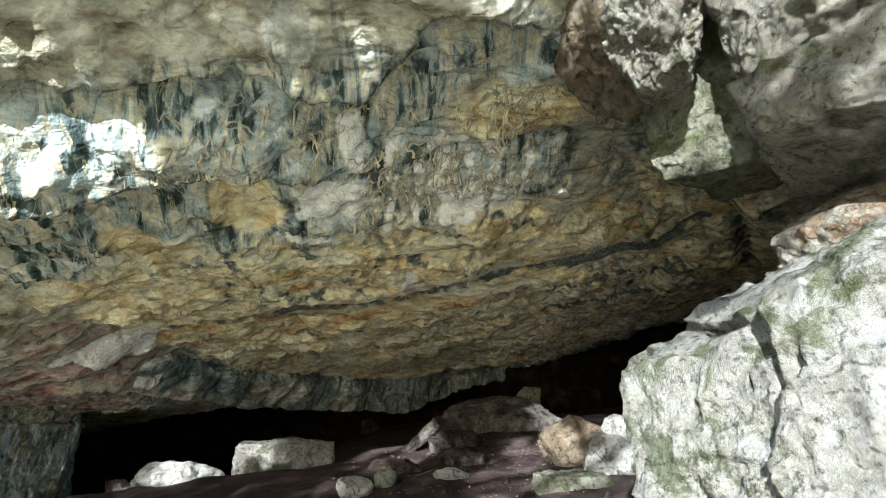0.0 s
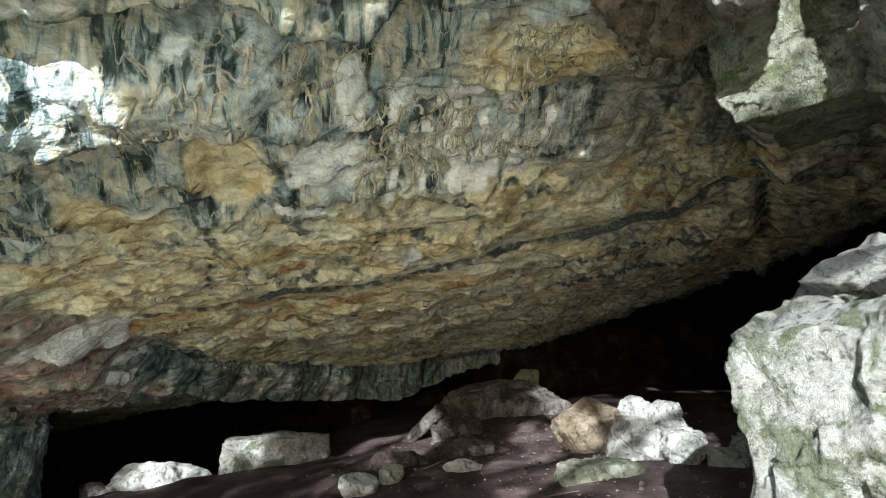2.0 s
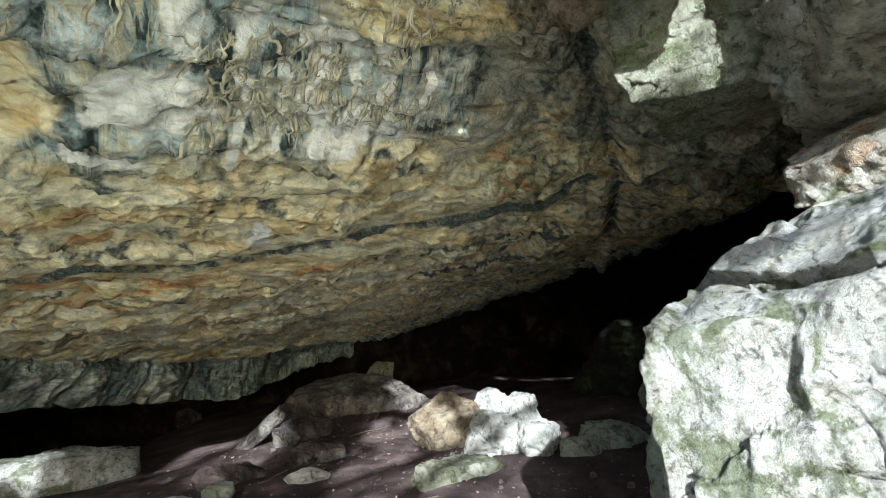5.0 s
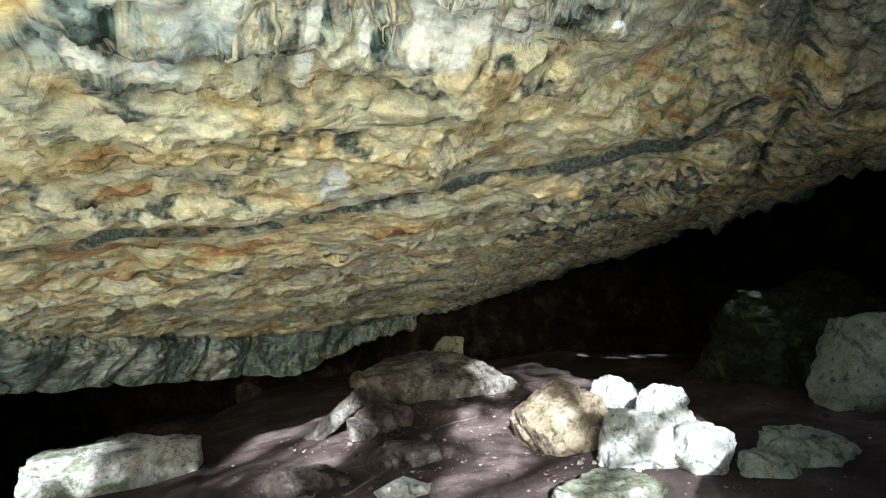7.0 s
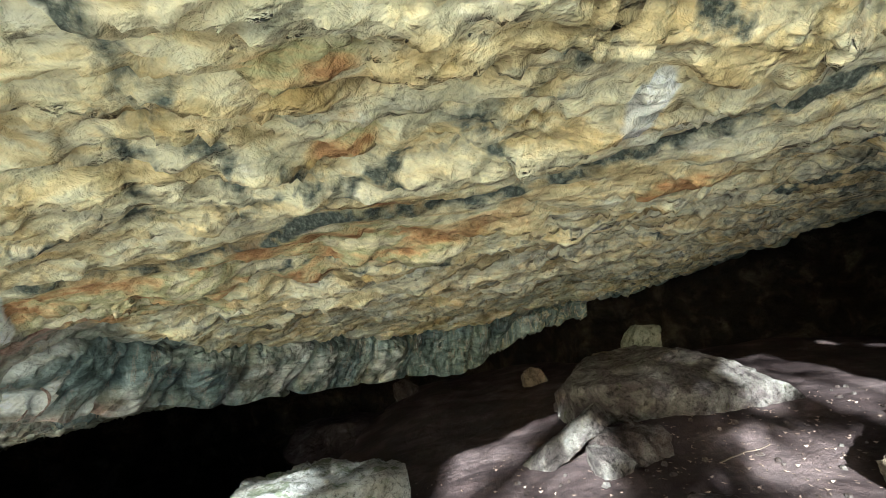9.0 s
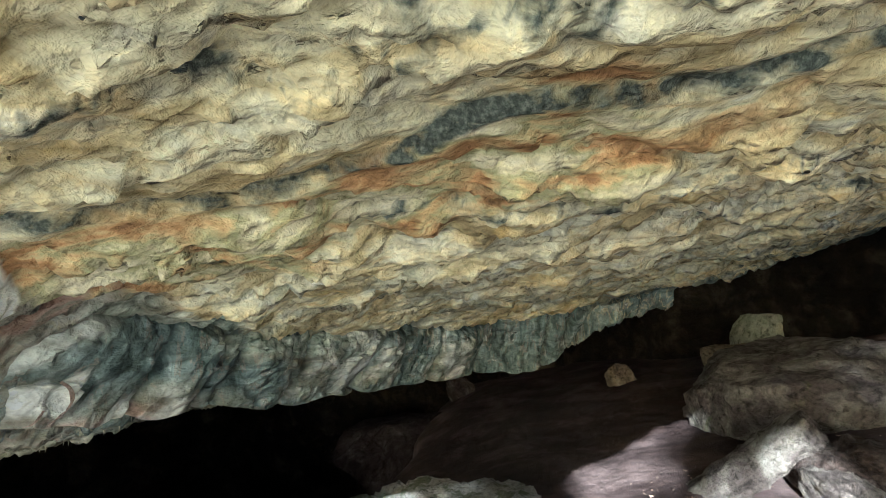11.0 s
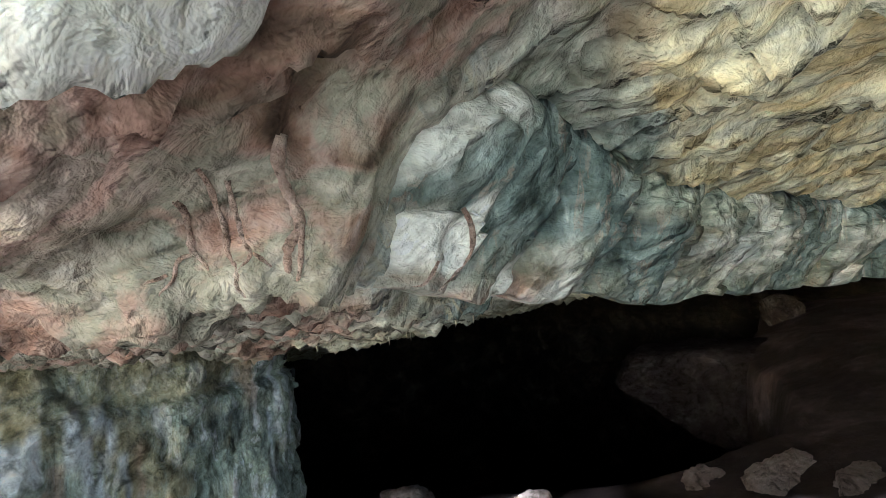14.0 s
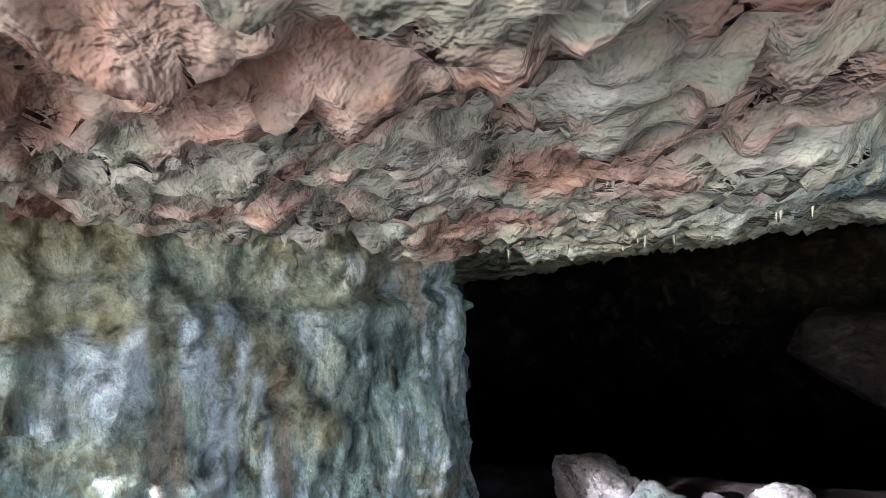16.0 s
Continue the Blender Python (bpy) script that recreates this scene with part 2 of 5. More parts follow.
    # darkens the relief's creases and pits as if shaded; dark joints follow
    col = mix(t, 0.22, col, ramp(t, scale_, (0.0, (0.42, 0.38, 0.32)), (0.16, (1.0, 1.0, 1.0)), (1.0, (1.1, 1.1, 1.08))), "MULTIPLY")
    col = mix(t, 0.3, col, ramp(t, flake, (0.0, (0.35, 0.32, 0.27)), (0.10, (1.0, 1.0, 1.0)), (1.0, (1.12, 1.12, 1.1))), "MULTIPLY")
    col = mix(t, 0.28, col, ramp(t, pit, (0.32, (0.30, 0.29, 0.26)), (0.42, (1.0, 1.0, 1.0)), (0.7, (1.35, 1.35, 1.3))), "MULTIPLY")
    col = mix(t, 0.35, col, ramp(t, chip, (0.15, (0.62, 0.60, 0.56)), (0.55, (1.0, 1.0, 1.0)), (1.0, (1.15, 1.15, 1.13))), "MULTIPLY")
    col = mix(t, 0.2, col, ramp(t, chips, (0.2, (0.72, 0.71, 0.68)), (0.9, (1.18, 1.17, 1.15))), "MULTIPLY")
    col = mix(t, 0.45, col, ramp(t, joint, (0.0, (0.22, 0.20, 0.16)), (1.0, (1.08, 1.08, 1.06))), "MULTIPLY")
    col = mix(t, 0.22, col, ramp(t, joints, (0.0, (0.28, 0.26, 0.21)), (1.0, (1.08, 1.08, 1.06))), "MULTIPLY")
    col = mix(t, 0.2, col, ramp(t, fine, (0.3, (0.65, 0.65, 0.65)), (0.62, (1.25, 1.25, 1.25))), "MULTIPLY")
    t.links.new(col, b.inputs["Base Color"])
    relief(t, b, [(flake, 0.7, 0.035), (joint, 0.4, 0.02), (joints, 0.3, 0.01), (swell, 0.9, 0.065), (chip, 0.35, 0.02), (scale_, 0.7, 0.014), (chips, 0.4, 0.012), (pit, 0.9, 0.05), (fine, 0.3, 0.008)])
    return m


def stone(name, stops, moss=0.0, scale=1.0, bump=1.0, rough=0.85):
    """Loose rock: mottled colour, cracks, lichen or moss, and grain."""
    m, t, b = nodes_of(name, rough)
    co = t.nodes.new("ShaderNodeTexCoord").outputs["Object"]
    mid = tex(t, co, 3.5 * scale, 8, rough=0.68, warp=0.6)
    fine = tex(t, co, 30 * scale, 6, rough=0.75)
    pit = tex(t, co, 11 * scale, 6, rough=0.7, warp=0.4)
    col = ramp(t, mid, *stops)
    col = mix(t, 0.75, col, ramp(t, fine, (0.32, (0.6, 0.6, 0.6)), (0.62, (1.1, 1.1, 1.1))), "MULTIPLY")
    # hollows of the pit bump get their shadow in the colour
    col = mix(t, 0.85, col, ramp(t, pit, (0.36, (0.20, 0.19, 0.16)), (0.45, (0.95, 0.95, 0.93)), (0.68, (1.15, 1.15, 1.13))), "MULTIPLY")
    chip = plates(t, co, 9.0 * scale)
    col = mix(t, 0.5, col, ramp(t, chip, (0.15, (0.65, 0.64, 0.60)), (0.6, (1.0, 1.0, 1.0)), (1.0, (1.15, 1.15, 1.15))), "MULTIPLY")
    rift = add(t, "ShaderNodeTexVoronoi", Scale=0.8 * scale)
    rift.feature = "DISTANCE_TO_EDGE"
    warped = t.nodes.new("ShaderNodeVectorMath")
    warped.operation = "ADD"
    jitter = add(t, "ShaderNodeTexNoise", Scale=4.0 * scale, Detail=5.0)
    t.links.new(co, jitter.inputs["Vector"])
    shift = t.nodes.new("ShaderNodeVectorMath")
    shift.operation = "SCALE"
    shift.inputs["Scale"].default_value = 0.35 / scale
    t.links.new(jitter.outputs["Color"], shift.inputs[0])
    t.links.new(co, warped.inputs[0])
    t.links.new(shift.outputs[0], warped.inputs[1])
    t.links.new(warped.outputs[0], rift.inputs["Vector"])
    crack = ramp(t, rift.outputs["Distance"], (0.0, (0, 0, 0)), (0.012, (1, 1, 1)))
    col = mix(t, ramp(t, pit, (0.42, (0, 0, 0)), (0.55, (0.8, 0.8, 0.8))), col, ramp(t, rift.outputs["Distance"], (0.0, (0.12, 0.11, 0.09)), (0.02, (1, 1, 1))), "MULTIPLY")
    if moss:
        patch = ramp(t, tex(t, co, 1.9 * scale, 7, rough=0.7, warp=0.5), (0.62 - moss * 0.2, (0, 0, 0)), (0.70 - moss * 0.2, (1, 1, 1)))
        col = mix(t, maths(t, "MULTIPLY", patch, 0.75), col, ramp(t, fine, (0.35, (0.05, 0.075, 0.02)), (0.65, (0.17, 0.20, 0.07))))
    t.links.new(col, b.inputs["Base Color"])
    relief(t, b, [(crack, 0.4 * bump, 0.03), (mid, 0.9 * bump, 0.16), (chip, 0.8 * bump, 0.035), (pit, 1.0 * bump, 0.11), (fine, 0.9 * bump, 0.025)])
    return m


def mud():
    """Reddish cave mud, giving way outside the cave's mouth to unseen grassy rubble, made pale to bounce light."""
    m, t, b = nodes_of("cave_mud", 0.7)
    co = t.nodes.new("ShaderNodeTexCoord").outputs["Object"]
    zone = t.nodes.new("ShaderNodeVertexColor")
    zone.layer_name = "zone"
    big, mid, fine = tex(t, co, 1.3, 6, warp=0.5), tex(t, co, 9, 7, rough=0.7), tex(t, co, 45, 5, rough=0.7)
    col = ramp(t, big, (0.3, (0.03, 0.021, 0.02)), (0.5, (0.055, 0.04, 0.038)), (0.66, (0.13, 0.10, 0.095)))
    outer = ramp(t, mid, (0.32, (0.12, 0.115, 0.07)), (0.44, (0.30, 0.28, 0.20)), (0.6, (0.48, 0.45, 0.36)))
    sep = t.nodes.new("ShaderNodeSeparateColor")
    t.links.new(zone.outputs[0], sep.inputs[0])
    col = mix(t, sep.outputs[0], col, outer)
    col = mix(t, sep.outputs[1], col, ramp(t, mid, (0.35, (0.02, 0.035, 0.012)), (0.6, (0.06, 0.085, 0.03))))
    col = mix(t, 0.7, col, ramp(t, mid, (0.35, (0.55, 0.55, 0.55)), (0.6, (1.2, 1.15, 1.1))), "MULTIPLY")
    t.links.new(col, b.inputs["Base Color"])
    relief(t, b, [(mid, 0.6, 0.06), (fine, 0.6, 0.015)])
    return m


def plain(name, colour, rough=0.8, spread=0.25):
    m, t, b = nodes_of(name, rough)
    co = t.nodes.new("ShaderNodeTexCoord").outputs["Object"]
    lo, hi = tuple(c * (1 - spread) for c in colour), tuple(min(1, c * (1 + spread)) for c in colour)
    t.links.new(ramp(t, tex(t, co, 12, 6), (0.35, lo), (0.65, hi)), b.inputs["Base Color"])
    return m


ROOF = cave_rock()
PALE = stone("pale_limestone", [(0.3, (0.30, 0.28, 0.22)), (0.45, (0.58, 0.56, 0.50)), (0.62, (0.76, 0.75, 0.71))], moss=0.58, scale=2.1, bump=2.6)
WHITE = stone("white_limestone", [(0.3, (0.42, 0.41, 0.37)), (0.5, (0.66, 0.65, 0.60)), (0.7, (0.78, 0.77, 0.73))])
MOSSY = stone("mossy_limestone", [(0.3, (0.16, 0.16, 0.11)), (0.5, (0.33, 0.33, 0.25)), (0.7, (0.52, 0.52, 0.44))], moss=0.7)
LICHEN = stone("lichened_limestone", [(0.3, (0.22, 0.20, 0.15)), (0.46, (0.46, 0.43, 0.35)), (0.6, (0.62, 0.60, 0.53)), (0.72, (0.76, 0.75, 0.70))], moss=0.35, scale=2.2, bump=1.6)
RUSTY = stone("rusty_limestone", [(0.3, (0.26, 0.19, 0.13)), (0.42, (0.50, 0.36, 0.24)), (0.5, (0.58, 0.53, 0.44)), (0.7, (0.70, 0.68, 0.62))], moss=0.3, scale=2.4)
BROWN = stone("brown_limestone", [(0.3, (0.13, 0.095, 0.06)), (0.5, (0.29, 0.23, 0.16)), (0.7, (0.45, 0.39, 0.29))])


def pillar_rock():
    """Blue-green flowstone with white and brown runs, lichen and dark damp patches."""
    m, t, b = nodes_of("pillar_flowstone", 0.7)
    co = t.nodes.new("ShaderNodeTexCoord").outputs["Object"]
    run = tex(t, co, 6.0, 8, (1.3, 1.3, 0.5), 0.66, 0.7)
    big, mid, fine = tex(t, co, 1.7, 7, warp=0.8), tex(t, co, 10.0, 8, (1, 1, 0.7), 0.68, 0.5), tex(t, co, 40, 7, rough=0.7)
    col = ramp(t, run, (0.32, (0.05, 0.06, 0.05)), (0.41, (0.23, 0.26, 0.21)), (0.47, (0.42, 0.49, 0.44)), (0.52, (0.30, 0.34, 0.26)), (0.57, (0.56, 0.61, 0.60)), (0.64, (0.82, 0.84, 0.84)))
    warm = ramp(t, mid, (0.35, (0.12, 0.10, 0.05)), (0.5, (0.34, 0.30, 0.18)), (0.65, (0.54, 0.50, 0.36)))
    col = mix(t, ramp(t, big, (0.50, (0, 0, 0)), (0.60, (0.85, 0.85, 0.85))), col, warm)
    damp = ramp(t, tex(t, co, 2.3, 6, warp=1.0), (0.33, (0.30, 0.31, 0.36)), (0.45, (1, 1, 1)))
    zone = t.nodes.new("ShaderNodeVertexColor")
    zone.layer_name = "zone"
    sep = t.nodes.new("ShaderNodeSeparateColor")
    t.links.new(zone.outputs[0], sep.inputs[0])
    col = mix(t, maths(t, "MULTIPLY", sep.outputs[1], ramp(t, big, (0.36, (0.2, 0.2, 0.2)), (0.5, (0.9, 0.9, 0.9)))), col, warm)
    col = mix(t, 0.8, col, damp, "MULTIPLY")
    col = mix(t, sep.outputs[0], col, ramp(t, mid, (0.35, (0.50, 0.54, 0.58)), (0.5, (0.74, 0.78, 0.82)), (0.65, (0.86, 0.88, 0.90))))
    col = mix(t, sep.outputs[2], col, ramp(t, mid, (0.35, (0.30, 0.20, 0.13)), (0.6, (0.55, 0.42, 0.32))))
    col = mix(t, 0.85, col, ramp(t, mid, (0.34, (0.4, 0.4, 0.38)), (0.46, (1, 1, 1)), (0.7, (1.3, 1.3, 1.3))), "MULTIPLY")
    chip = plates(t, co, 16.0, (1, 1, 0.8))
    col = mix(t, 0.8, col, ramp(t, chip, (0.12, (0.5, 0.5, 0.47)), (0.5, (1.0, 1.0, 1.0)), (1.0, (1.25, 1.25, 1.25))), "MULTIPLY")
    col = mix(t, 0.5, col, ramp(t, fine, (0.32, (0.6, 0.6, 0.6)), (0.62, (1.25, 1.25, 1.25))), "MULTIPLY")
    t.links.new(col, b.inputs["Base Color"])
    relief(t, b, [(chip, 0.8, 0.025), (run, 0.9, 0.05), (mid, 1.0, 0.07), (fine, 0.8, 0.015)])
    return m


PILLAR = pillar_rock()
SLAB = stone("stained_slab", [(0.3, (0.05, 0.04, 0.035)), (0.45, (0.13, 0.11, 0.10)), (0.56, (0.24, 0.22, 0.19)), (0.72, (0.42, 0.41, 0.37))], moss=0.1)
# mossy stone darkened to near-black, for the shade this rock stands in
SHADE_MOSS = stone("shade_moss_rock", [(0.3, (0.012, 0.013, 0.008)), (0.5, (0.035, 0.037, 0.022)), (0.7, (0.11, 0.11, 0.065))], moss=0.25)
PINK = stone("pinkish_limestone", [(0.3, (0.22, 0.16, 0.14)), (0.5, (0.42, 0.34, 0.31)), (0.7, (0.58, 0.52, 0.49))])
GREY = stone("grey_green_limestone", [(0.3, (0.26, 0.28, 0.20)), (0.5, (0.44, 0.46, 0.36)), (0.7, (0.60, 0.60, 0.50))], moss=0.2)
DARK = stone("muddy_limestone", [(0.3, (0.035, 0.025, 0.022)), (0.48, (0.075, 0.055, 0.047)), (0.58, (0.15, 0.13, 0.115)), (0.72, (0.30, 0.28, 0.25))])
# far below limestone's own tone: the unlit depth is put into the colour
SHADE_WALL = stone("shade_dark_limestone", [(0.34, (0.004, 0.003, 0.002)), (0.5, (0.016, 0.013, 0.008)), (0.66, (0.075, 0.062, 0.04))], scale=0.6, bump=1.4)
MUD = mud()
MUDROCK = stone("muddy_rock", [(0.3, (0.025, 0.017, 0.017)), (0.5, (0.045, 0.033, 0.032)), (0.62, (0.075, 0.06, 0.058)), (0.75, (0.16, 0.14, 0.135))], scale=0.8)
INK = plain("black_paint", (0.03, 0.03, 0.035), 0.7)
CALCITE = plain("calcite", (0.56, 0.52, 0.39), 0.75, 0.45)
ROSE = stone("rosy_flowstone", [(0.3, (0.34, 0.22, 0.17)), (0.45, (0.50, 0.36, 0.30)), (0.58, (0.62, 0.49, 0.42)), (0.72, (0.68, 0.60, 0.53))], scale=3.0, bump=0.5)
LITTER = plain("dry_leaf", (0.24, 0.18, 0.14), 0.8, 0.8)
LEAF = plain("leaf", (0.06, 0.10, 0.025), 0.6)
BARK = plain("bark", (0.12, 0.095, 0.07), 0.9)


# ---- mesh helpers ----
def mesh_of(name, verts, faces, material, flat=False):
    me = bpy.data.meshes.new(name)
    me.from_pydata([tuple(v) for v in np.asarray(verts).tolist()], [], faces if isinstance(faces, list) else faces.tolist())
    me.materials.append(material)
    me.polygons.foreach_set("use_smooth", [not flat] * len(me.polygons))
    me.update()
    return me


def sheet_faces(nu, nv, flip=False):
    i = np.arange(nu * nv).reshape(nu, nv)
    q = np.stack([i[:-1, :-1], i[1:, :-1], i[1:, 1:], i[:-1, 1:]], -1).reshape(-1, 4)
    return q[:, ::-1] if flip else q


def net(x, y, xs, ys, heights):
    """Smooth heights over a coarse net of stations."""
    h = np.array(heights)

    def weights(v, s):
        u = np.interp(v, s, np.arange(len(s)))
        i = np.clip(u.astype(int), 0, len(s) - 2)
        f = u - i
        ws = (-.5 * f + f * f - .5 * f ** 3, 1 - 2.5 * f * f + 1.5 * f ** 3, .5 * f + 2 * f * f - 1.5 * f ** 3, -.5 * f * f + .5 * f ** 3)
        return [(np.clip(i + k - 1, 0, len(s) - 1), w) for k, w in enumerate(ws)]
    wx, wy = weights(x, xs), weights(y, ys)
    return sum(a * b * h[i, j] for i, a in wx for j, b in wy)


# ---- the shape of the cave ----
ROOF_X = [-7, -5.4, -4.4, -3, -1.5, 0, 1.5, 3.5, 7.5]
ROOF_Y = [1.2, 2.8, 3.6, 4.4, 5.4, 6.8, 8.2, 10, 13, 17.5]
ROOF_Z = [
    [2.9, 2.33, 2.06, 1.79, 1.47, 1.09, 0.83, 0.72, 0.51, 0.09],
    [3.4, 2.84, 2.57, 2.33, 2.05, 1.64, 1.47, 1.39, 1.05, 0.48],
    [3.68, 3.13, 2.86, 2.63, 2.4, 2.22, 2.11, 1.73, 1.35, 0.71],
    [4.04, 3.52, 3.25, 3.01, 2.77, 2.53, 2.35, 2.1, 1.67, 1.02],
    [4.41, 4.0, 3.72, 3.35, 2.95, 2.72, 2.56, 2.38, 1.94, 1.35],
    [4.74, 4.4, 4.19, 3.81, 3.29, 2.99, 2.88, 2.66, 2.28, 1.64],
    [4.97, 4.58, 4.36, 4.12, 3.68, 3.22, 3.15, 2.93, 2.55, 1.85],
    [5.17, 4.73, 4.5, 4.25, 3.94, 3.61, 3.43, 3.26, 2.89, 2.08],
    [5.41, 4.97, 4.77, 4.59, 4.4, 4.22, 4.07, 3.89, 3.49, 2.6],
]
LIP = [(-12, 6.9), (-8, 7.1), (-6.3, 7.35), (-5.5, 7.5), (-5.15, 7.85), (-5.0, 8.5), (-4.75, 9.5), (-3.95, 11), (-3.35, 12.1), (-2.2, 13.4), (-0.3, 13.95), (1.2, 14.3), (2.5, 14.1), (4.2, 13.0), (5.4, 11), (5.9, 8.7), (6.5, 7), (7.6, 4.2)]
SEAM = [(-4.7, 6.85), (-4.2, 7.02), (-3.4, 7.25), (-2.75, 7.17), (-2.4, 7.03), (-2.1, 6.92), (-1.4, 7.0), (-0.65, 6.9), (0.0, 6.68), (0.75, 6.42), (1.65, 6.4), (2.16, 6.22), (2.76, 6.1), (3.22, 5.61)]
BEDS = [[(-2.9, 7.75), (-2.3, 7.89), (-1.37, 8.0), (-0.4, 7.93), (0.56, 7.7), (1.05, 7.33), (1.55, 7.08), (2.5, 7.0), (3.4, 6.5)], [(-0.3, 9.25), (1.2, 9.0), (2.32, 8.55), (3.21, 7.8), (4.3, 7.2)], [(-3.6, 6.3), (-2.9, 6.62), (-2.0, 6.4), (-1.2, 6.3)]]
BROW = [(-8, 2.6), (-3.3, 2.95), (-2.8, 3.13), (-1.55, 3.24), (-0.78, 3.5), (-0.5, 3.3), (-0.32, 3.08), (-0.1, 2.94), (0.3, 3.0), (0.7, 3.2), (1.3, 3.3)]
LEDGE = [(-4.2, 3.5), (-2.8, 3.73), (-2.24, 3.82), (-1.7, 3.97), (-1.33, 4.17), (-0.86, 4.26), (-0.2, 4.2)]
FISSURE = [(1.8, 3.7), (2.5, 4.5), (3.2, 5.2), (3.9, 6.0), (4.6, 7.1)]
STAIN_SHADE_LINES = [  # dark wet lines, and shade painted along steps and cracks: their stations, and half their width
    ([(-2.5, 5.1), (-2.43, 5.32), (-2.46, 5.54), (-2.57, 5.81), (-2.55, 5.97), (-2.5, 6.3), (-2.5, 6.5)], 0.075),
    ([(-2.67, 5.64), (-2.69, 5.82), (-2.55, 5.92)], 0.06), ([(-2.82, 5.88), (-2.92, 6.16), (-2.84, 6.32)], 0.07), ([(-2.17, 6.15), (-2.15, 6.45), (-2.05, 6.56)], 0.07),
    ([(-0.62, 4.8), (-0.78, 5.28), (-0.98, 5.73), (-1.2, 6.09), (-1.38, 6.11)], 0.085), ([(-1.85, 4.99), (-1.63, 5.06), (-1.38, 5.06)], 0.08), ([(-1.75, 5.2), (-1.55, 5.17)], 0.07),
    ([(-2.45, 4.4), (-2.47, 4.75), (-2.4, 5.09)], 0.08), ([(-1.72, 4.3), (-1.74, 4.59), (-1.6, 4.8), (-1.48, 5.03)], 0.07), ([(-0.9, 5.52), (-0.55, 5.45), (-0.26, 5.7)], 0.07), ([(-0.8, 5.2), (-0.1, 5.12), (0.5, 5.17), (1.1, 5.45)], 0.06), ([(1.0, 4.0), (1.1, 4.4), (1.02, 4.9)], 0.07), ([(-0.75, 3.9), (-0.72, 4.3), (-0.78, 4.9)], 0.05),
    # beds, seam, brow, ledge and fissure: darkened as shaded recesses
    *((bed, 0.028) for bed in BEDS), (SEAM, 0.052), (BROW, 0.05), (LEDGE, 0.06), (FISSURE, 0.035),
]
BULGE = [(-4.2, 6.95), (-4.35, 7.2), (-4.52, 7.47), (-4.66, 7.54), (-4.78, 7.38), (-4.98, 7.3), (-5.05, 7.05), (-5.4, 6.8)]
TONGUES = [  # pale tongues of flowstone and white patches on the grey roof
    ([(-0.6, 4.0), (-0.63, 4.5), (-0.72, 5.2)], 0.05), ([(-0.4, 4.3), (-0.37, 4.97)], 0.035), ([(-0.15, 4.1), (-0.1, 4.5), (-0.04, 4.98)], 0.075), ([(0.12, 4.3), (0.2, 4.9)], 0.04),
    ([(0.35, 4.2), (0.42, 4.6), (0.5, 5.0)], 0.08), ([(0.72, 4.3), (0.76, 4.9)], 0.04), ([(-1.5, 4.48), (-1.2, 4.5), (-0.9, 4.58)], 0.16), ([(-1.75, 4.86), (-1.37, 4.95)], 0.06), ([(-0.25, 4.15), (0.05, 4.17)], 0.08), ([(-1.0, 3.85), (-0.95, 4.15)], 0.1), ([(0.25, 4.75), (0.6, 4.95)], 0.13), ([(-0.15, 4.6), (0.15, 4.9)], 0.13), ([(-0.5, 6.05), (-0.52, 6.25)], 0.1),
]
PIT = [(-13, 10.6), (-6.6, 10.8), (-5.3, 10.95), (-4.3, 11.25), (-3.5, 11.7), (-3.2, 12.4), (-3.2, 13.2), (-3.2, 14.4), (-3.0, 15.6), (-2.4, 17.6)]


def floor_z(x, y):
    z = 0.14 * np.clip(x, -9, 5) + 0.075 * np.clip(y, -4, 8.0) + 0.03 * np.clip(y - 8, 0, 10) * smooth(-2, 3, x)
    left = (-1.0 - 0.16 * (y - 8.5)) - x
    z = z - 0.45 * smooth(0.2, 3.2, left) * smooth(7.5, 10.5, y)
    z = z - 0.3 * np.clip(-3 - y, 0, 12) - 0.35 * smooth(-1.5, -4.2, x) * smooth(11.8, 13.8, y)
    p = np.stack([x, y, 0 * x], -1)
    edge, _ = along(x, y, PIT)
    z = z - 3.2 * smooth(0.1, -0.35, edge + 0.12 * fbm(p * 1.2, 3, 45))
    z = z + 0.22 * np.exp(-((x - 1.1) / 1.3) ** 2 - ((y - 9.6) / 1.1) ** 2)
    return z + 0.10 * fbm(p * 0.7, 4, 41) + 0.035 * fbm(p * 3.1, 4, 42)


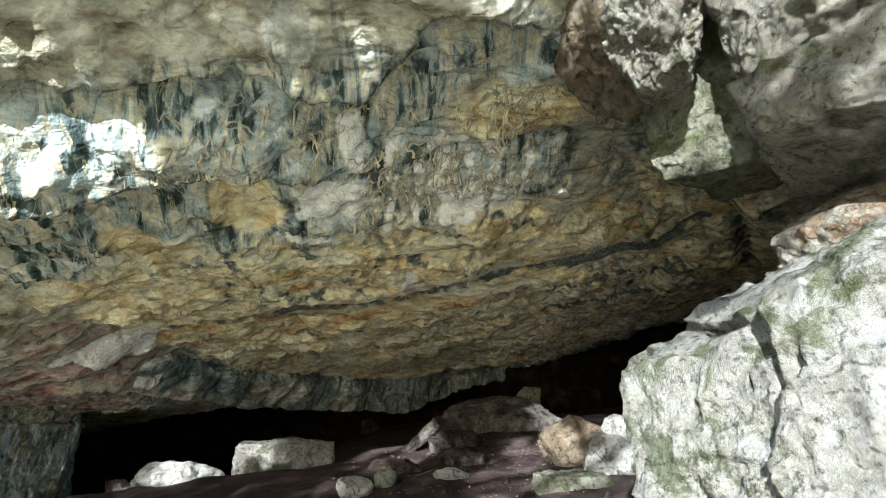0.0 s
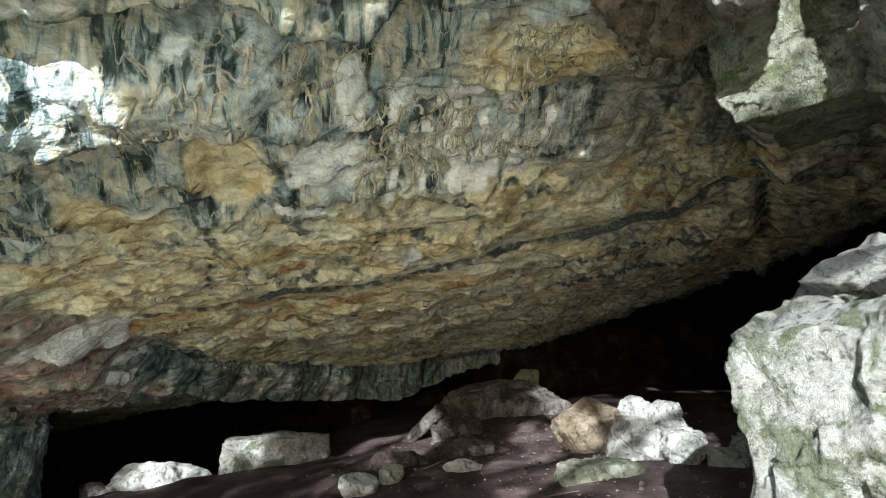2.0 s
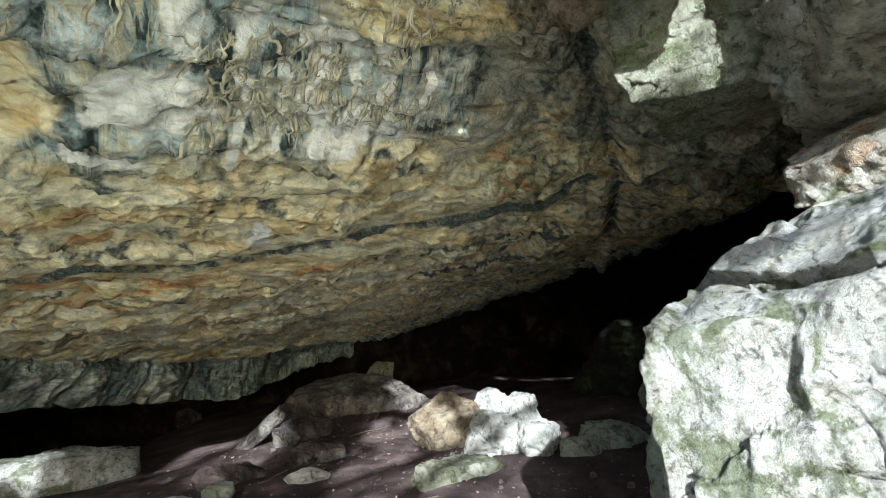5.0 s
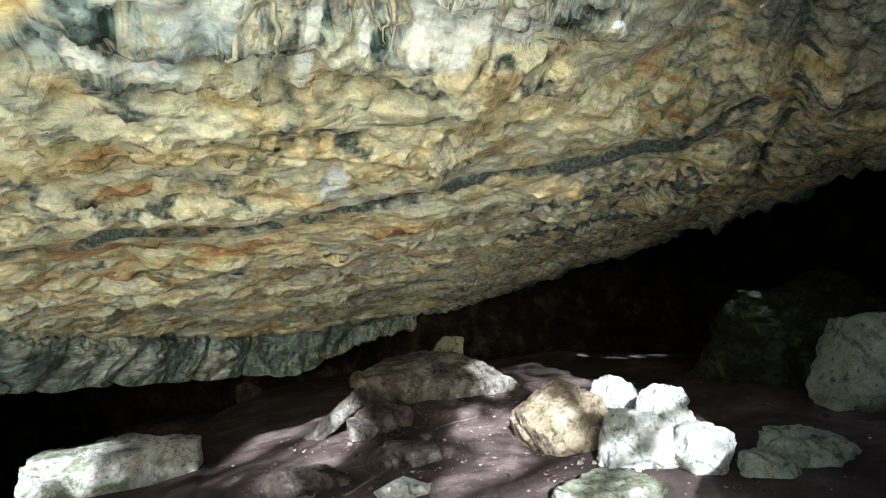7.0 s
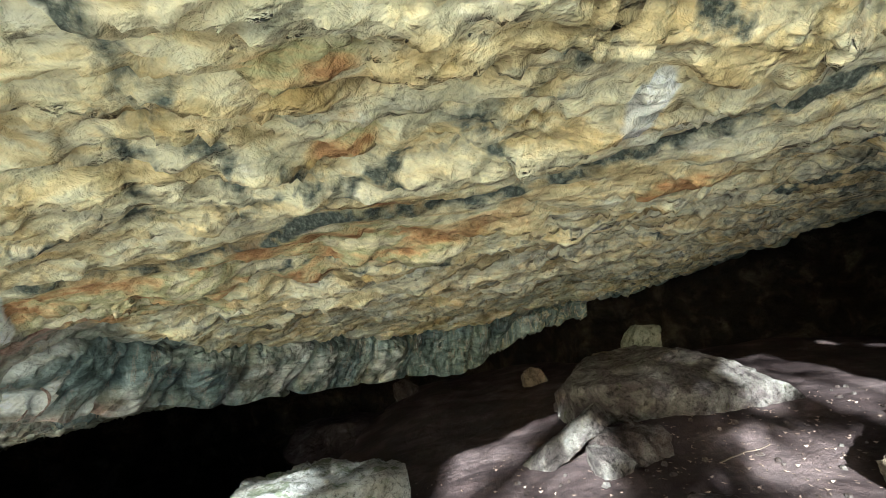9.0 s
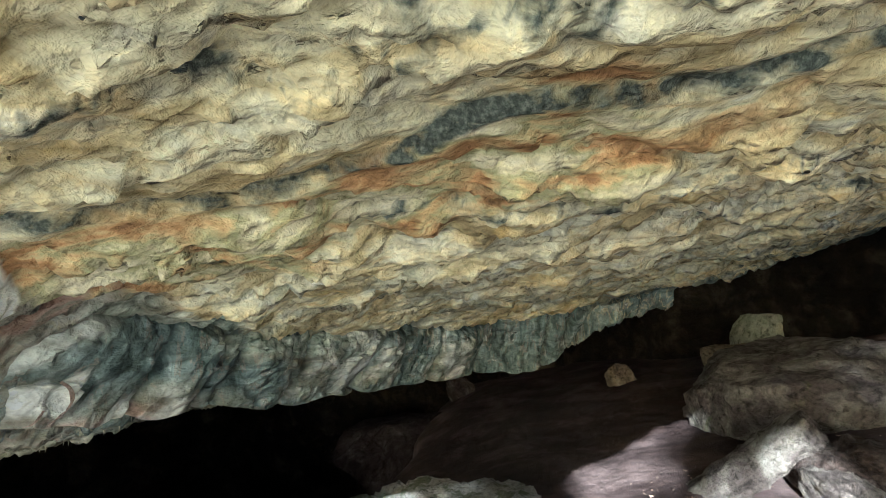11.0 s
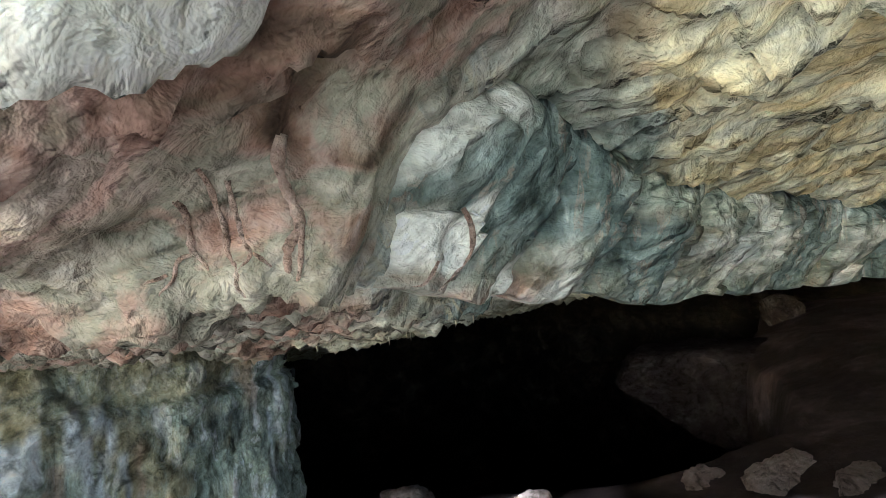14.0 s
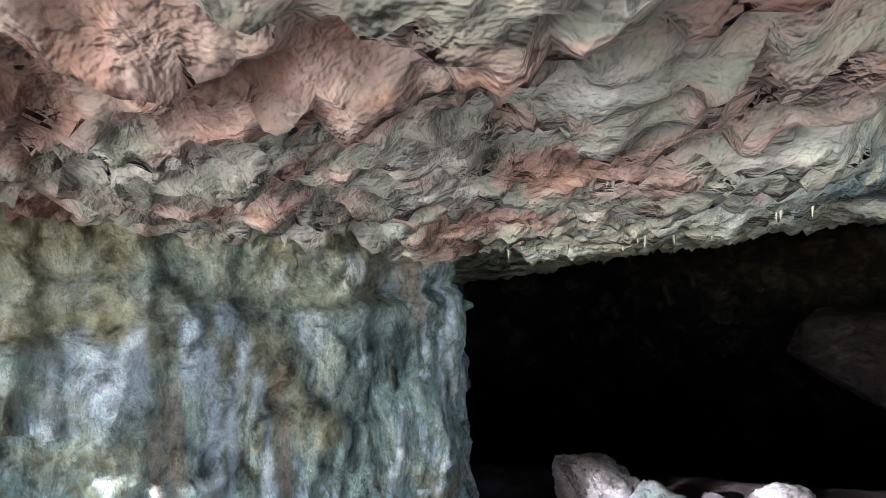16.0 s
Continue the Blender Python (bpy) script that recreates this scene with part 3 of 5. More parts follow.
def roof_z(x, y):
    p2 = np.stack([x, y, 0 * x], -1)
    wob = 0.18 * fbm(p2 * 1.3, 4, 5)
    d, s = along(x, y, LIP)
    d = d + 0.5 * wob + 0.05 * fbm(p2 * 4, 3, 6)
    upper = net(np.clip(x, -7, 7.5), y, ROOF_X, ROOF_Y, ROOF_Z)
    upper = 1.03 + np.logaddexp(0, (upper - 1.03) * 9) / 9
    plan = upper + 0.03
    ds, _ = along(x, y, BROW)
    upper = upper + 0.55 * np.clip(ds, 0, 2)
    dl, _ = along(x, y, LEDGE)
    west = smooth(-1.1, -1.9, x)
    upper = upper + west * (0.22 * np.exp(-(ds / 0.35) ** 2) - 0.32 * smooth(0.02, 0.32, -ds) * smooth(-0.06, 0.03, dl))
    # overhanging seam and brow: the far side steps up, then comes down again
    for line, jump, back in ((BROW, 0.22, 0.5), (LEDGE, 0.11, 0.35), *((bed, -0.07, 0.3) for bed in BEDS)):
        ds, _ = along(x, y, line)
        ds = -ds + 0.12 * wob + 0.03 * fbm(p2 * 5, 3, 8)
        upper = upper + jump * smooth(-0.04, 0.07, ds) * np.exp(-np.clip(ds, 0, 9) / back) - 0.4 * jump * np.exp(-(ds / 0.25) ** 2) * (ds < 0)
    ds, _ = along(x, y, FISSURE)
    upper = upper + 0.2 * np.exp(-((ds + 0.35 * wob) / 0.14) ** 2) - 0.25 * smooth(0, 0.8, ds) * np.exp(-np.clip(ds, 0, 9) / 1.2) * smooth(2.0, 3.0, x)
    east = smooth(1.0, 2.4, x) * smooth(9.5, 7.0, y)
    upper = upper + east * (0.16 * fbm(p2 * 1.1, 4, 16, 0.5, True) + 0.09 * fbm(p2 * (3.2, 2.2, 1), 3, 17, 0.5, True) - 0.06)
    # a shallow oval hollow, and two hanging bulges
    upper = upper + 0.10 * smooth(1.0, 0.55, np.hypot((x + 2.05) / 0.36, (y - 4.42) / 0.42))
    upper = upper - 0.12 * smooth(1, 0.2, np.hypot((x - 1.5) / 0.45, (y - 4.9) / 0.5)) - 0.16 * smooth(1, 0.2, np.hypot((x + 4.8) / 0.5, (y - 7.0) / 0.35))
    db, _ = along(x, y, BULGE)
    upper = upper - 0.06 * smooth(0.03, -0.05, db + 0.1 * wob) * np.exp(-np.clip(-db, 0, 9) / 0.5)
    # layered, scaly relief
    q = np.stack([x * 0.9 + 0.3 * y, y * 2.2 - 0.5 * x, upper * 1.5], -1)
    fl = fbm(q * 1.1, 5, 11, 0.55)
    upper = upper + 0.10 * fbm(p2 * 0.8, 3, 3) + (0.03 + 0.08 * smooth(-4.9, -3.7, x)) * fl + 0.06
    # overlapping scales that lie along the beds: each rises slowly and breaks off on the far side
    for size, amp, seed in ((0.62, 0.07, 13), (0.27, 0.095, 14), (0.12, 0.045, 15)):
        bed = (y - 0.22 * x) / size + 2.2 * fbm(p2 * (0.3 / size, 0.8 / size, 1), 4, seed, 0.55)
        saw = bed - np.floor(bed)
        saw = np.where(saw < 0.82, saw / 0.82, (1 - saw) / 0.18)
        upper = upper - amp * saw * (0.6 + 0.4 * smooth(-4.9, -3.7, x)) * smooth(-0.5, 0.5, fbm(p2 * (0.3 / size, 0.5 / size, 1), 3, seed + 40))
    bedded = np.stack([x * 0.9 + 0.25 * y, y - 0.22 * x, 0 * x], -1)
    upper = upper + 0.05 * facets(bedded * (1.4, 3.2, 1), 150) + 0.015 * facets(bedded * (4.0, 8.0, 1), 151)
    # rounded lumps that hang between creases, long in the direction of the beds
    bent = bedded + 0.12 * np.stack([vnoise(p2 * 2.1, 171), vnoise(p2 * 2.1, 172), 0 * x], -1)
    lumps = 0.17 * np.abs(vnoise(bent * (1.3, 3.4, 1), 173)) + 0.085 * np.abs(vnoise(bent * (2.9, 6.8, 1), 174)) + 0.035 * np.abs(vnoise(bent * (6.5, 14, 1), 175))
    upper = upper + (0.075 - lumps) * (0.35 + 0.65 * smooth(-4.9, -3.9, x)) * (0.75 + 0.4 * fbm(p2 * 0.6, 2, 176))
    # the long seam keeps its line
    ds, _ = along(x, y, SEAM)
    ds = ds + 0.04 * vnoise(p2 * 3, 177) + 0.025 * vnoise(p2 * 9, 178)
    calm = 0.8 * np.exp(-(ds / 0.28) ** 2)
    upper = upper + calm * (plan + 0.075 * np.exp(-np.clip(ds, 0, 9) / 0.16) * smooth(-0.03, 0.03, ds) - 0.03 * np.exp(-np.clip(-ds, 0, 9) / 0.3) * smooth(0.03, -0.03, ds) - upper)
    d = d + 0.18 * fbm(np.stack([s * 0.9, 0 * s, upper], -1), 3, 33) * smooth(6, 8, s)
    low = smooth(-3.6, -4.7, x)
    p3 = np.stack([x, y, upper], -1)
    upper = upper + low * (0.05 * fbm(p3 * 2.6, 3, 18, 0.5, True) - 0.06 * np.abs(vnoise(p3 * (3.2, 5.5, 3), 19)))
    hem = 0.05 * fbm(np.stack([s * 2.2, 0 * s, 0 * s], -1), 3, 34) + np.interp(s, [0, 6, 7.5, 8.6, 9.5, 12, 14.6, 15.2, 16, 17, 18, 20, 30], [1.05, 1.06, 1.18, 1.2, 1.12, 1.0, 1.0, 1.15, 1.5, 1.9, 2.1, 2.3, 2.4])
    bits = 0.02 * facets(p2 * 2.6, 152) - 0.07 * np.abs(vnoise(np.stack([x * 1.6, y * 4.0, 0 * x], -1), 154)) - 0.035 * np.abs(vnoise(np.stack([x * 3.5, y * 9.0, 0 * x], -1), 155)) + 0.04 + 0.05 * fbm(p2 * 2.2, 5, 21) + 0.03 * fbm(p2 * (5, 9, 1), 3, 22) - 0.03 * fbm(p2 * (8, 12, 1), 3, 10, 0.6, True)
    for size, amp, seed in ((0.24, 0.06, 161), (0.10, 0.03, 162)):
        bed = (y - 0.5 * x) / size + 2.0 * fbm(p2 * (0.5 / size, 0.8 / size, 1), 4, seed, 0.6)
        saw = bed - np.floor(bed)
        bits = bits - amp * np.where(saw < 0.8, saw / 0.8, (1 - saw) / 0.2)
    bits = bits + 0.04
    behind = smooth(-0.1, -0.5, d)
    near = 1.29 + 0.13 * (x + 5.7) - 0.14 * (y - 7.6) + behind * (0.25 * smooth(9.42, 9.62, y + 0.6 * wob) - 0.03 * np.clip(y - 9.9, 0, 4))
    far = hem + 0.20 * smooth(-0.22, -0.75, d) - 0.02 * np.clip(-d - 0.5, 0, 4)
    w = smooth(10.0, 12.0, s)
    inner = bits + np.maximum(near, -0.6) * (1 - w) + far * w
    # the hem's drip flutes
    flute = 0.15 * fbm(np.stack([s * 1.7, upper * 1.5, 0 * s], -1), 5, 31, 0.55)
    k = smooth(-0.10, 0.10 + 0.14 * smooth(-0.4, 0.4, fbm(np.stack([s * 1.1, 0 * s, 0 * s], -1), 2, 35)), d + flute + 0.32 * smooth(6.9, 7.8, s))
    z = inner * (1 - k) + np.maximum(upper, inner - 0.02) * k
    shade_hollow = smooth(17.3, 19.0, s)      # far end: an added, higher hollow turns the roof dark in place of light fall-off
    z = z * (1 - shade_hollow) + (upper + 1.5 * smooth(0.05, -0.5, d)) * shade_hollow
    return z, d, s, inner


def tint(ob, rgb, layer="zone"):
    at = ob.data.color_attributes.new(layer, "FLOAT_COLOR", "POINT")
    at.data.foreach_set("color", (rgb if rgb.shape[1] == 4 else np.concatenate([rgb, np.ones((len(rgb), 1))], 1)).astype(np.float32).ravel())


def build_roof():
    xs = np.concatenate([np.arange(-13.6, -7.6, 0.12), np.arange(-7.6, 3.2, 0.026), np.arange(3.2, 11.01, 0.1)])
    ys = np.concatenate([np.arange(2.3, 9.6, 0.026), np.arange(9.6, 20.01, 0.05)])
    X, Y = np.meshgrid(xs, ys, indexing="ij")
    x, y = X.ravel(), Y.ravel()
    z, d, s, _ = roof_z(x, y)
    p = np.stack([x, y, z], -1)
    v = p.copy()
    v[:, 0] += 0.05 * fbm(p * 2.5, 3, 51)
    v[:, 1] += 0.06 * fbm(p * 2.5, 3, 52)
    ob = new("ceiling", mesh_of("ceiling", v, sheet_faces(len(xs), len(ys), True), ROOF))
    wob = 0.9 * fbm(p * 0.9, 4, 61)
    hem = np.exp(-(np.clip(d, -9, 9) / 0.5) ** 2) * smooth(6, 8.2, s)
    oval = smooth(1.15, 0.7, np.hypot((x + 2.05) / 0.36, (y - 4.42) / 0.42) + 0.2 * wob)
    warm = np.maximum(oval, smooth(1.1, 0.5, np.hypot((x - 0.6) / 0.9, (y - 3.9) / 0.35)))
    grey = np.maximum(smooth(5.5, 4.5, y + wob) * smooth(2.0, 1.0, x + wob) * (1 - warm) * (0.35 + 0.65 * smooth(2.9, 3.4, y)), hem)
    rust = smooth(-3.7, -4.7, x + wob) * smooth(9.9, 8.4, y) * smooth(5.4, 6.6, y) * (1 - 0.5 * hem)
    ochre = np.maximum(smooth(4.3, 5.2, y - 0.1 * x + wob) * smooth(22.0, 13.0, y + 0.4 * wob) * smooth(-5.1, -4.3, x + 0.5 * wob), warm)
    dark = 0 * x
    jig, jog = 0.2 * fbm(p * 3.5, 5, 63, 0.6), 0.2 * fbm(p * 3.5, 5, 64, 0.6)
    for line, half in STAIN_SHADE_LINES:
        stray = 0.35 if line is SEAM else 1.0
        dist, _ = along(x + stray * jig, y + stray * jog, line)
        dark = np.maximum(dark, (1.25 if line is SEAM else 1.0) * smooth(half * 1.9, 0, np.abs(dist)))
    db, _ = along(x + 0.4 * jig, y + 0.4 * jog, BULGE)
    pale = smooth(0.03, -0.06, db) * smooth(-0.75, -0.45, db) * smooth(6.6, 6.8, y) * smooth(-4.0, -4.3, x)
    rust = rust * (1 - 0.8 * pale)
    for line, half in TONGUES:
        dist, _ = along(x + 0.5 * jig, y + 0.5 * jog, line)
        pale = np.maximum(pale, 0.95 * smooth(half * 1.5, half * 0.4, np.abs(dist)))
    pink = smooth(1.2, 0.5, np.hypot((x + 5.35) / 0.75, (y - 7.05) / 0.45) + 0.3 * wob) * (1 - pale)
    teal = smooth(1.2, 0.6, np.hypot((x + 4.55) / 0.42, (y - 9.0) / 0.95) + 0.3 * wob)
    ds, _ = along(x, y, SEAM)
    orange = smooth(0.75, 0.1, np.abs(-ds - 0.35) + 0.5 * wob) * smooth(-0.3, -1.6, x) * smooth(-4.7, -4.3, x)
    for cx, cy, rx, ry in ((-3.7, 8.0, 0.8, 0.4), (2.35, 5.7, 0.4, 0.25), (1.9, 5.35, 0.5, 0.15), (-1.95, 6.12, 0.25, 0.12), (-1.95, 5.5, 0.3, 0.15), (0.25, 7.2, 0.5, 0.2)):
        orange = np.maximum(orange, smooth(1.2, 0.4, np.hypot((x - cx) / rx, (y - cy) / ry) + 0.3 * wob))
    at = ob.data.attributes.new("hem", "FLOAT", "POINT")
    at.data.foreach_set("value", (smooth(0.75, 0.25, np.abs(d + 0.12) + 0.25 * wob) * smooth(7.6, 8.6, s)).astype(np.float32))
    # alpha also darkens the east side: brown-dark rock and the shade of its enclosure
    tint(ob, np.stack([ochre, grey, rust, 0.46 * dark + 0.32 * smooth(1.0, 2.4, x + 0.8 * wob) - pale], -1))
    tint(ob, np.stack([orange, teal, pink], -1), "tone")
    return tagged(ob, "overhanging limestone cave roof stained ochre, blue-grey and rust", "cave roof", kind="structure")


def build_hem():
    """The blocky face that hangs along the inner edge of the roof: rounded lumps parted by clefts, and its underside."""
    pts = []
    for (ax, ay), (bx, by) in zip(LIP[:-1], LIP[1:]):
        n = int(math.hypot(bx - ax, by - ay) / 0.025)
        pts += [(ax + (bx - ax) * k / n, ay + (by - ay) * k / n) for k in range(n)]
    pts = np.array(pts)
    for _ in range(120):
        pts[1:-1] = (pts[:-2] + 2 * pts[1:-1] + pts[2:]) / 4
    run = np.concatenate([[0], np.cumsum(np.linalg.norm(np.diff(pts, axis=0), axis=1))])
    tang = np.gradient(pts, axis=0)
    out = np.stack([tang[:, 1], -tang[:, 0]], -1) / np.linalg.norm(tang, axis=1)[:, None]
    keep = (run > 6.9) & (run < 16.6)
    pts, out, s = pts[keep], out[keep], run[keep]
    one = np.stack([s, 0 * s, 0 * s], -1)
    wander = (0.12 * fbm(one * 0.7, 3, 131))[:, None]
    fade = (smooth(6.9, 7.5, s) * smooth(16.5, 15.0, s))[:, None]
    # lumps of uneven width
    cell = s / 1.0 + 1.3 * fbm(one * 0.9, 3, 132)
    u = (cell - np.floor(cell)) * 2 - 1
    lump = np.sqrt(np.clip(1 - np.abs(u) ** 3, 0, 1))
    size = 0.5 + 0.5 * lattice(np.floor(cell).astype(np.int64), 0 * s.astype(np.int64), 0 * s.astype(np.int64), 133)
    top_at, foot_at = pts + out * 0.34, pts - out * 0.05
    z_top = roof_z(top_at[:, 0], top_at[:, 1])[0]
    z_foot = roof_z(foot_at[:, 0], foot_at[:, 1])[3]
    for _ in range(25):
        z_top[1:-1] = (z_top[:-2] + 2 * z_top[1:-1] + z_top[2:]) / 4
        z_foot[1:-1] = (z_foot[:-2] + 2 * z_foot[1:-1] + z_foot[2:]) / 4
    z_foot = z_foot - 0.02 + 0.08 * (1 - lump) + 0.05 * fbm(one * 1.6, 3, 134)
    z_foot = z_foot + (z_top - z_foot) * smooth(14.9, 16.5, s)
    nv = 56
    v = np.linspace(0, 1, nv)[None]
    down, under = np.clip(v / 0.75, 0, 1), np.clip((v - 0.75) / 0.25, 0, 1)
    span = np.maximum(z_top - z_foot, 0.05)[:, None]
    z = (z_top + 0.06)[:, None] - (span + 0.06) * down + 0.05 * np.sin(under * 1.57) * 2
    S = np.repeat(s[:, None], nv, 1)
    q = np.stack([S.ravel(), z.ravel(), 0 * z.ravel()], -1)
    belly = np.sin(np.clip(down, 0, 1) * 3.0)
    d = 0.34 - 0.42 * smooth(0, 0.9, down) + wander + (0.06 + 0.24 * (size * lump)[:, None]) * belly - 0.16 * (1 - lump)[:, None] * np.minimum(1, down * 3)
    d = d + (0.09 * fbm(q * (1.6, 1.3, 1), 4, 135) + 0.05 * fbm(q * (5, 1.8, 1), 4, 136, 0.6) + 0.03 * fbm(q * 8, 3, 137, 0.5, True)).reshape(z.shape) * np.minimum(1, down * 5)
    d = d + (0.07 * facets(q * (2.2, 2.6, 1), 139) + 0.035 * facets(q * (6, 5, 1), 140)).reshape(z.shape) * np.minimum(1, down * 5)
    d = d - 0.75 * under - 0.3 * (1 - fade)
    z = z + (0.03 * fbm(q * 6 + (0, 0, 1), 3, 138)).reshape(z.shape) * (under > 0)
    P = np.concatenate([pts[:, None] + out[:, None] * d[:, :, None], z[:, :, None]], 2)
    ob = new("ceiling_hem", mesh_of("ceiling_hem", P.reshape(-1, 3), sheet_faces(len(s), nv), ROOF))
    x, y, zz = P.reshape(-1, 3).T
    wob = 0.9 * fbm(P.reshape(-1, 3) * 0.9, 4, 61)
    pale = smooth(1.2, 0.5, np.hypot((S.ravel() - 7.25) / 0.42, (zz - 1.47) / 0.2) + 0.5 * wob + 0.5 * fbm(np.stack([S.ravel() * 7, zz * 2, 0 * zz], -1), 3, 141))
    pale = np.maximum(pale, 0.42 * smooth(0.08, 0.45, fbm(np.stack([S.ravel() * 1.1, zz * 1.6, 0 * zz], -1), 4, 142)))
    # clefts between lumps are darkened in colour, standing for their shade
    cleft_shade = np.repeat(smooth(0.75, 0.2, lump), nv) * smooth(8.0, 8.6, S.ravel())
    high = (1 - down + 0 * z).ravel()
    rosy = smooth(7.3, 6.9, S.ravel() + 0.4 * wob) + 0.6 * smooth(0.25, 0.05, (zz - np.repeat(z_foot, nv)) + 0.1 * wob) * smooth(9.6, 8.6, S.ravel())
    mid_teal = smooth(0.5, 0.75, high + 0.4 * wob) * smooth(8.3, 8.8, S.ravel()) * smooth(11, 10, S.ravel())
    at = ob.data.attributes.new("hem", "FLOAT", "POINT")
    at.data.foreach_set("value", np.clip(1 - rosy - mid_teal - pale, 0, 1).astype(np.float32))
    tint(ob, np.stack([0 * x, 0.2 + 0 * x, 0 * x, 0.55 * cleft_shade - 0.8 * pale], -1))
    tint(ob, np.stack([0 * x, mid_teal, np.clip(rosy, 0, 1)], -1), "tone")
    return tagged(ob, "lumpy blue-grey limestone edge of the roof with white and pinkish runs", "cave roof", kind="structure")


def build_floor():
    xs = np.concatenate([np.linspace(-400, -14, 14), np.arange(-12, 8, 0.07), np.linspace(10, 400, 14)])
    ys = np.concatenate([np.linspace(-400, -14, 14), np.arange(-12, 3, 0.2), np.arange(3, 12, 0.06), np.arange(12, 20, 0.15), np.linspace(22, 400, 12)])
    X, Y = np.meshgrid(xs, ys, indexing="ij")
    x, y = X.ravel(), Y.ravel()
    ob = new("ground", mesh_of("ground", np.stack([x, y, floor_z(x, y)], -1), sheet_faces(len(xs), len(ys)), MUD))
    wood = smooth(-4, -8, y)
    # unseen ground by the mouth is pale, to bounce sun onto the roof
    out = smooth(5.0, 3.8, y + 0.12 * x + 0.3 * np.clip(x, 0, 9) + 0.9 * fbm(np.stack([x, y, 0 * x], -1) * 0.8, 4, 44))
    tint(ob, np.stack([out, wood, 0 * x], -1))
    return tagged(ob, "dark reddish-brown cave mud with scattered leaf litter", "ground", kind="structure")


def curtain(name, line, low, high, material, step=0.12, seed=70, amp=0.3, label=""):
    """An upright rock wall along a line of stations, uneven and layered."""
    pts = []
    for (ax, ay), (bx, by) in zip(line[:-1], line[1:]):
        n = max(2, int(math.hypot(bx - ax, by - ay) / step))
        pts += [(ax + (bx - ax) * k / n, ay + (by - ay) * k / n) for k in range(n)]
    pts = np.array(pts + [line[-1]])
    for _ in range(6):
        pts[1:-1] = (pts[:-2] + 2 * pts[1:-1] + pts[2:]) / 4
    tang = np.gradient(pts, axis=0)
    nrm = np.stack([-tang[:, 1], tang[:, 0]], -1) / np.linalg.norm(tang, axis=1)[:, None]
    zs = np.arange(low, high + step, step)
    P = np.zeros((len(pts), len(zs), 3))
    P[:, :, :2] = pts[:, None]
    P[:, :, 2] = zs
    f = P.reshape(-1, 3)
    off = amp * fbm(f * 0.7, 4, seed) + 0.35 * amp * fbm(f * (1.2, 1.2, 3.5), 4, seed + 5)
    P[:, :, :2] += nrm[:, None] * off.reshape(len(pts), len(zs), 1)
    outer = P.copy()
    outer[:, :, :2] -= nrm[:, None] * 0.8
    n = len(pts) * len(zs)
    fa = sheet_faces(len(pts), len(zs))
    ob = new(name, mesh_of(name, np.concatenate([P.reshape(-1, 3), outer.reshape(-1, 3)]), np.concatenate([fa, fa[:, ::-1] + n]), material))
    return tagged(ob, label or "rough layered limestone cave wall, coloured near-black for deep shade", "cave wall", kind="structure")


def rock(name, at, size, material, label, turn=(0, 0, 0), seed=1, cuts=9, square=0.55, rough=0.06, res=22, planes=(), group=""):
    """A block of stone: a rounded cube, cut by planes and roughened. at is the middle of its foot."""
    rnd = random.Random(seed)
    g = np.linspace(-1, 1, res + 1)
    A, B = np.meshgrid(g, g, indexing="ij")
    a, b, o = A.ravel(), B.ravel(), np.ones(A.size)
    quads, verts = [], []
    for k, side in enumerate(((a, b, o), (b, a, -o), (o, a, b), (-o, b, a), (b, o, a), (a, -o, b))):
        verts.append(np.stack(side, -1))
        quads.append(sheet_faces(res + 1, res + 1) + k * A.size)
    v, q = np.concatenate(verts), np.concatenate(quads)
    key = {}
    index = np.array([key.setdefault(tuple(r), len(key)) for r in np.round(v, 6).tolist()])
    v = np.array(list(key))
    q = index[q]
    ball = v / np.linalg.norm(v, axis=1)[:, None]
    v = v * square + ball * (1 - square) * 1.12
    normals = list(planes)
    for _ in range(cuts):
        n = Vector((rnd.gauss(0, 1), rnd.gauss(0, 1), rnd.gauss(0, 0.8))).normalized()
        normals.append((*n, rnd.uniform(0.72, 1.0)))
    for nx_, ny_, nz_, off in normals:
        n = np.array((nx_, ny_, nz_), float)
        n /= np.linalg.norm(n)
        over = np.clip(v @ n - off, 0, None)
        v = v - over[:, None] * n * 0.94
    half = np.array(size) / 2
    v = v * half
    small = min(size)
    nrm = v / half
    nrm = nrm / (np.linalg.norm(nrm, axis=1)[:, None] + 1e-6)
    w = v + seed * 3.7
    disp = rough * small * (1.1 * fbm(w * 1.6 / small, 4, seed) + 0.45 * fbm(w * 6 / small, 4, seed + 1, 0.6, True))
    chip = rough * small * (0.7 * facets(w * 2.4 / small, seed + 2, False) + 0.35 * facets(w * 6 / small, seed + 3, False))
    v = v + nrm * (disp + chip)[:, None]
    v[:, 2] += half[2]
    ob = new(name, mesh_of(name, v, q, material))
    ob.matrix_world = pose(*at, *turn)
    return tagged(ob, label, "rock", group)


def fz(x, y):
    return float(floor_z(np.array([float(x)]), np.array([float(y)]))[0])


def laid(name, x, y, size, material, label, sink=0.1, **more):
    return rock(name, (x, y, fz(x, y) - sink), size, material, label, **more)


shell = [build_roof(), build_hem()]
build_floor()
curtain("wall_back", [(-13, 11), (-12, 16), (-8, 19.5), (-2, 18.8), (1.4, 17), (2.6, 14.8), (5, 13.8), (8, 13), (10.5, 12)], -5.0, 6.2, SHADE_WALL, seed=71, amp=0.45)
curtain("wall_right", [(10.4, 13.5), (10.6, 10), (10.2, 7.5), (8.6, 5.2), (6.2, 3.6), (4.3, 2.6), (4.2, 0.5), (7, -1)], -0.8, 6.0, SHADE_WALL, seed=81)
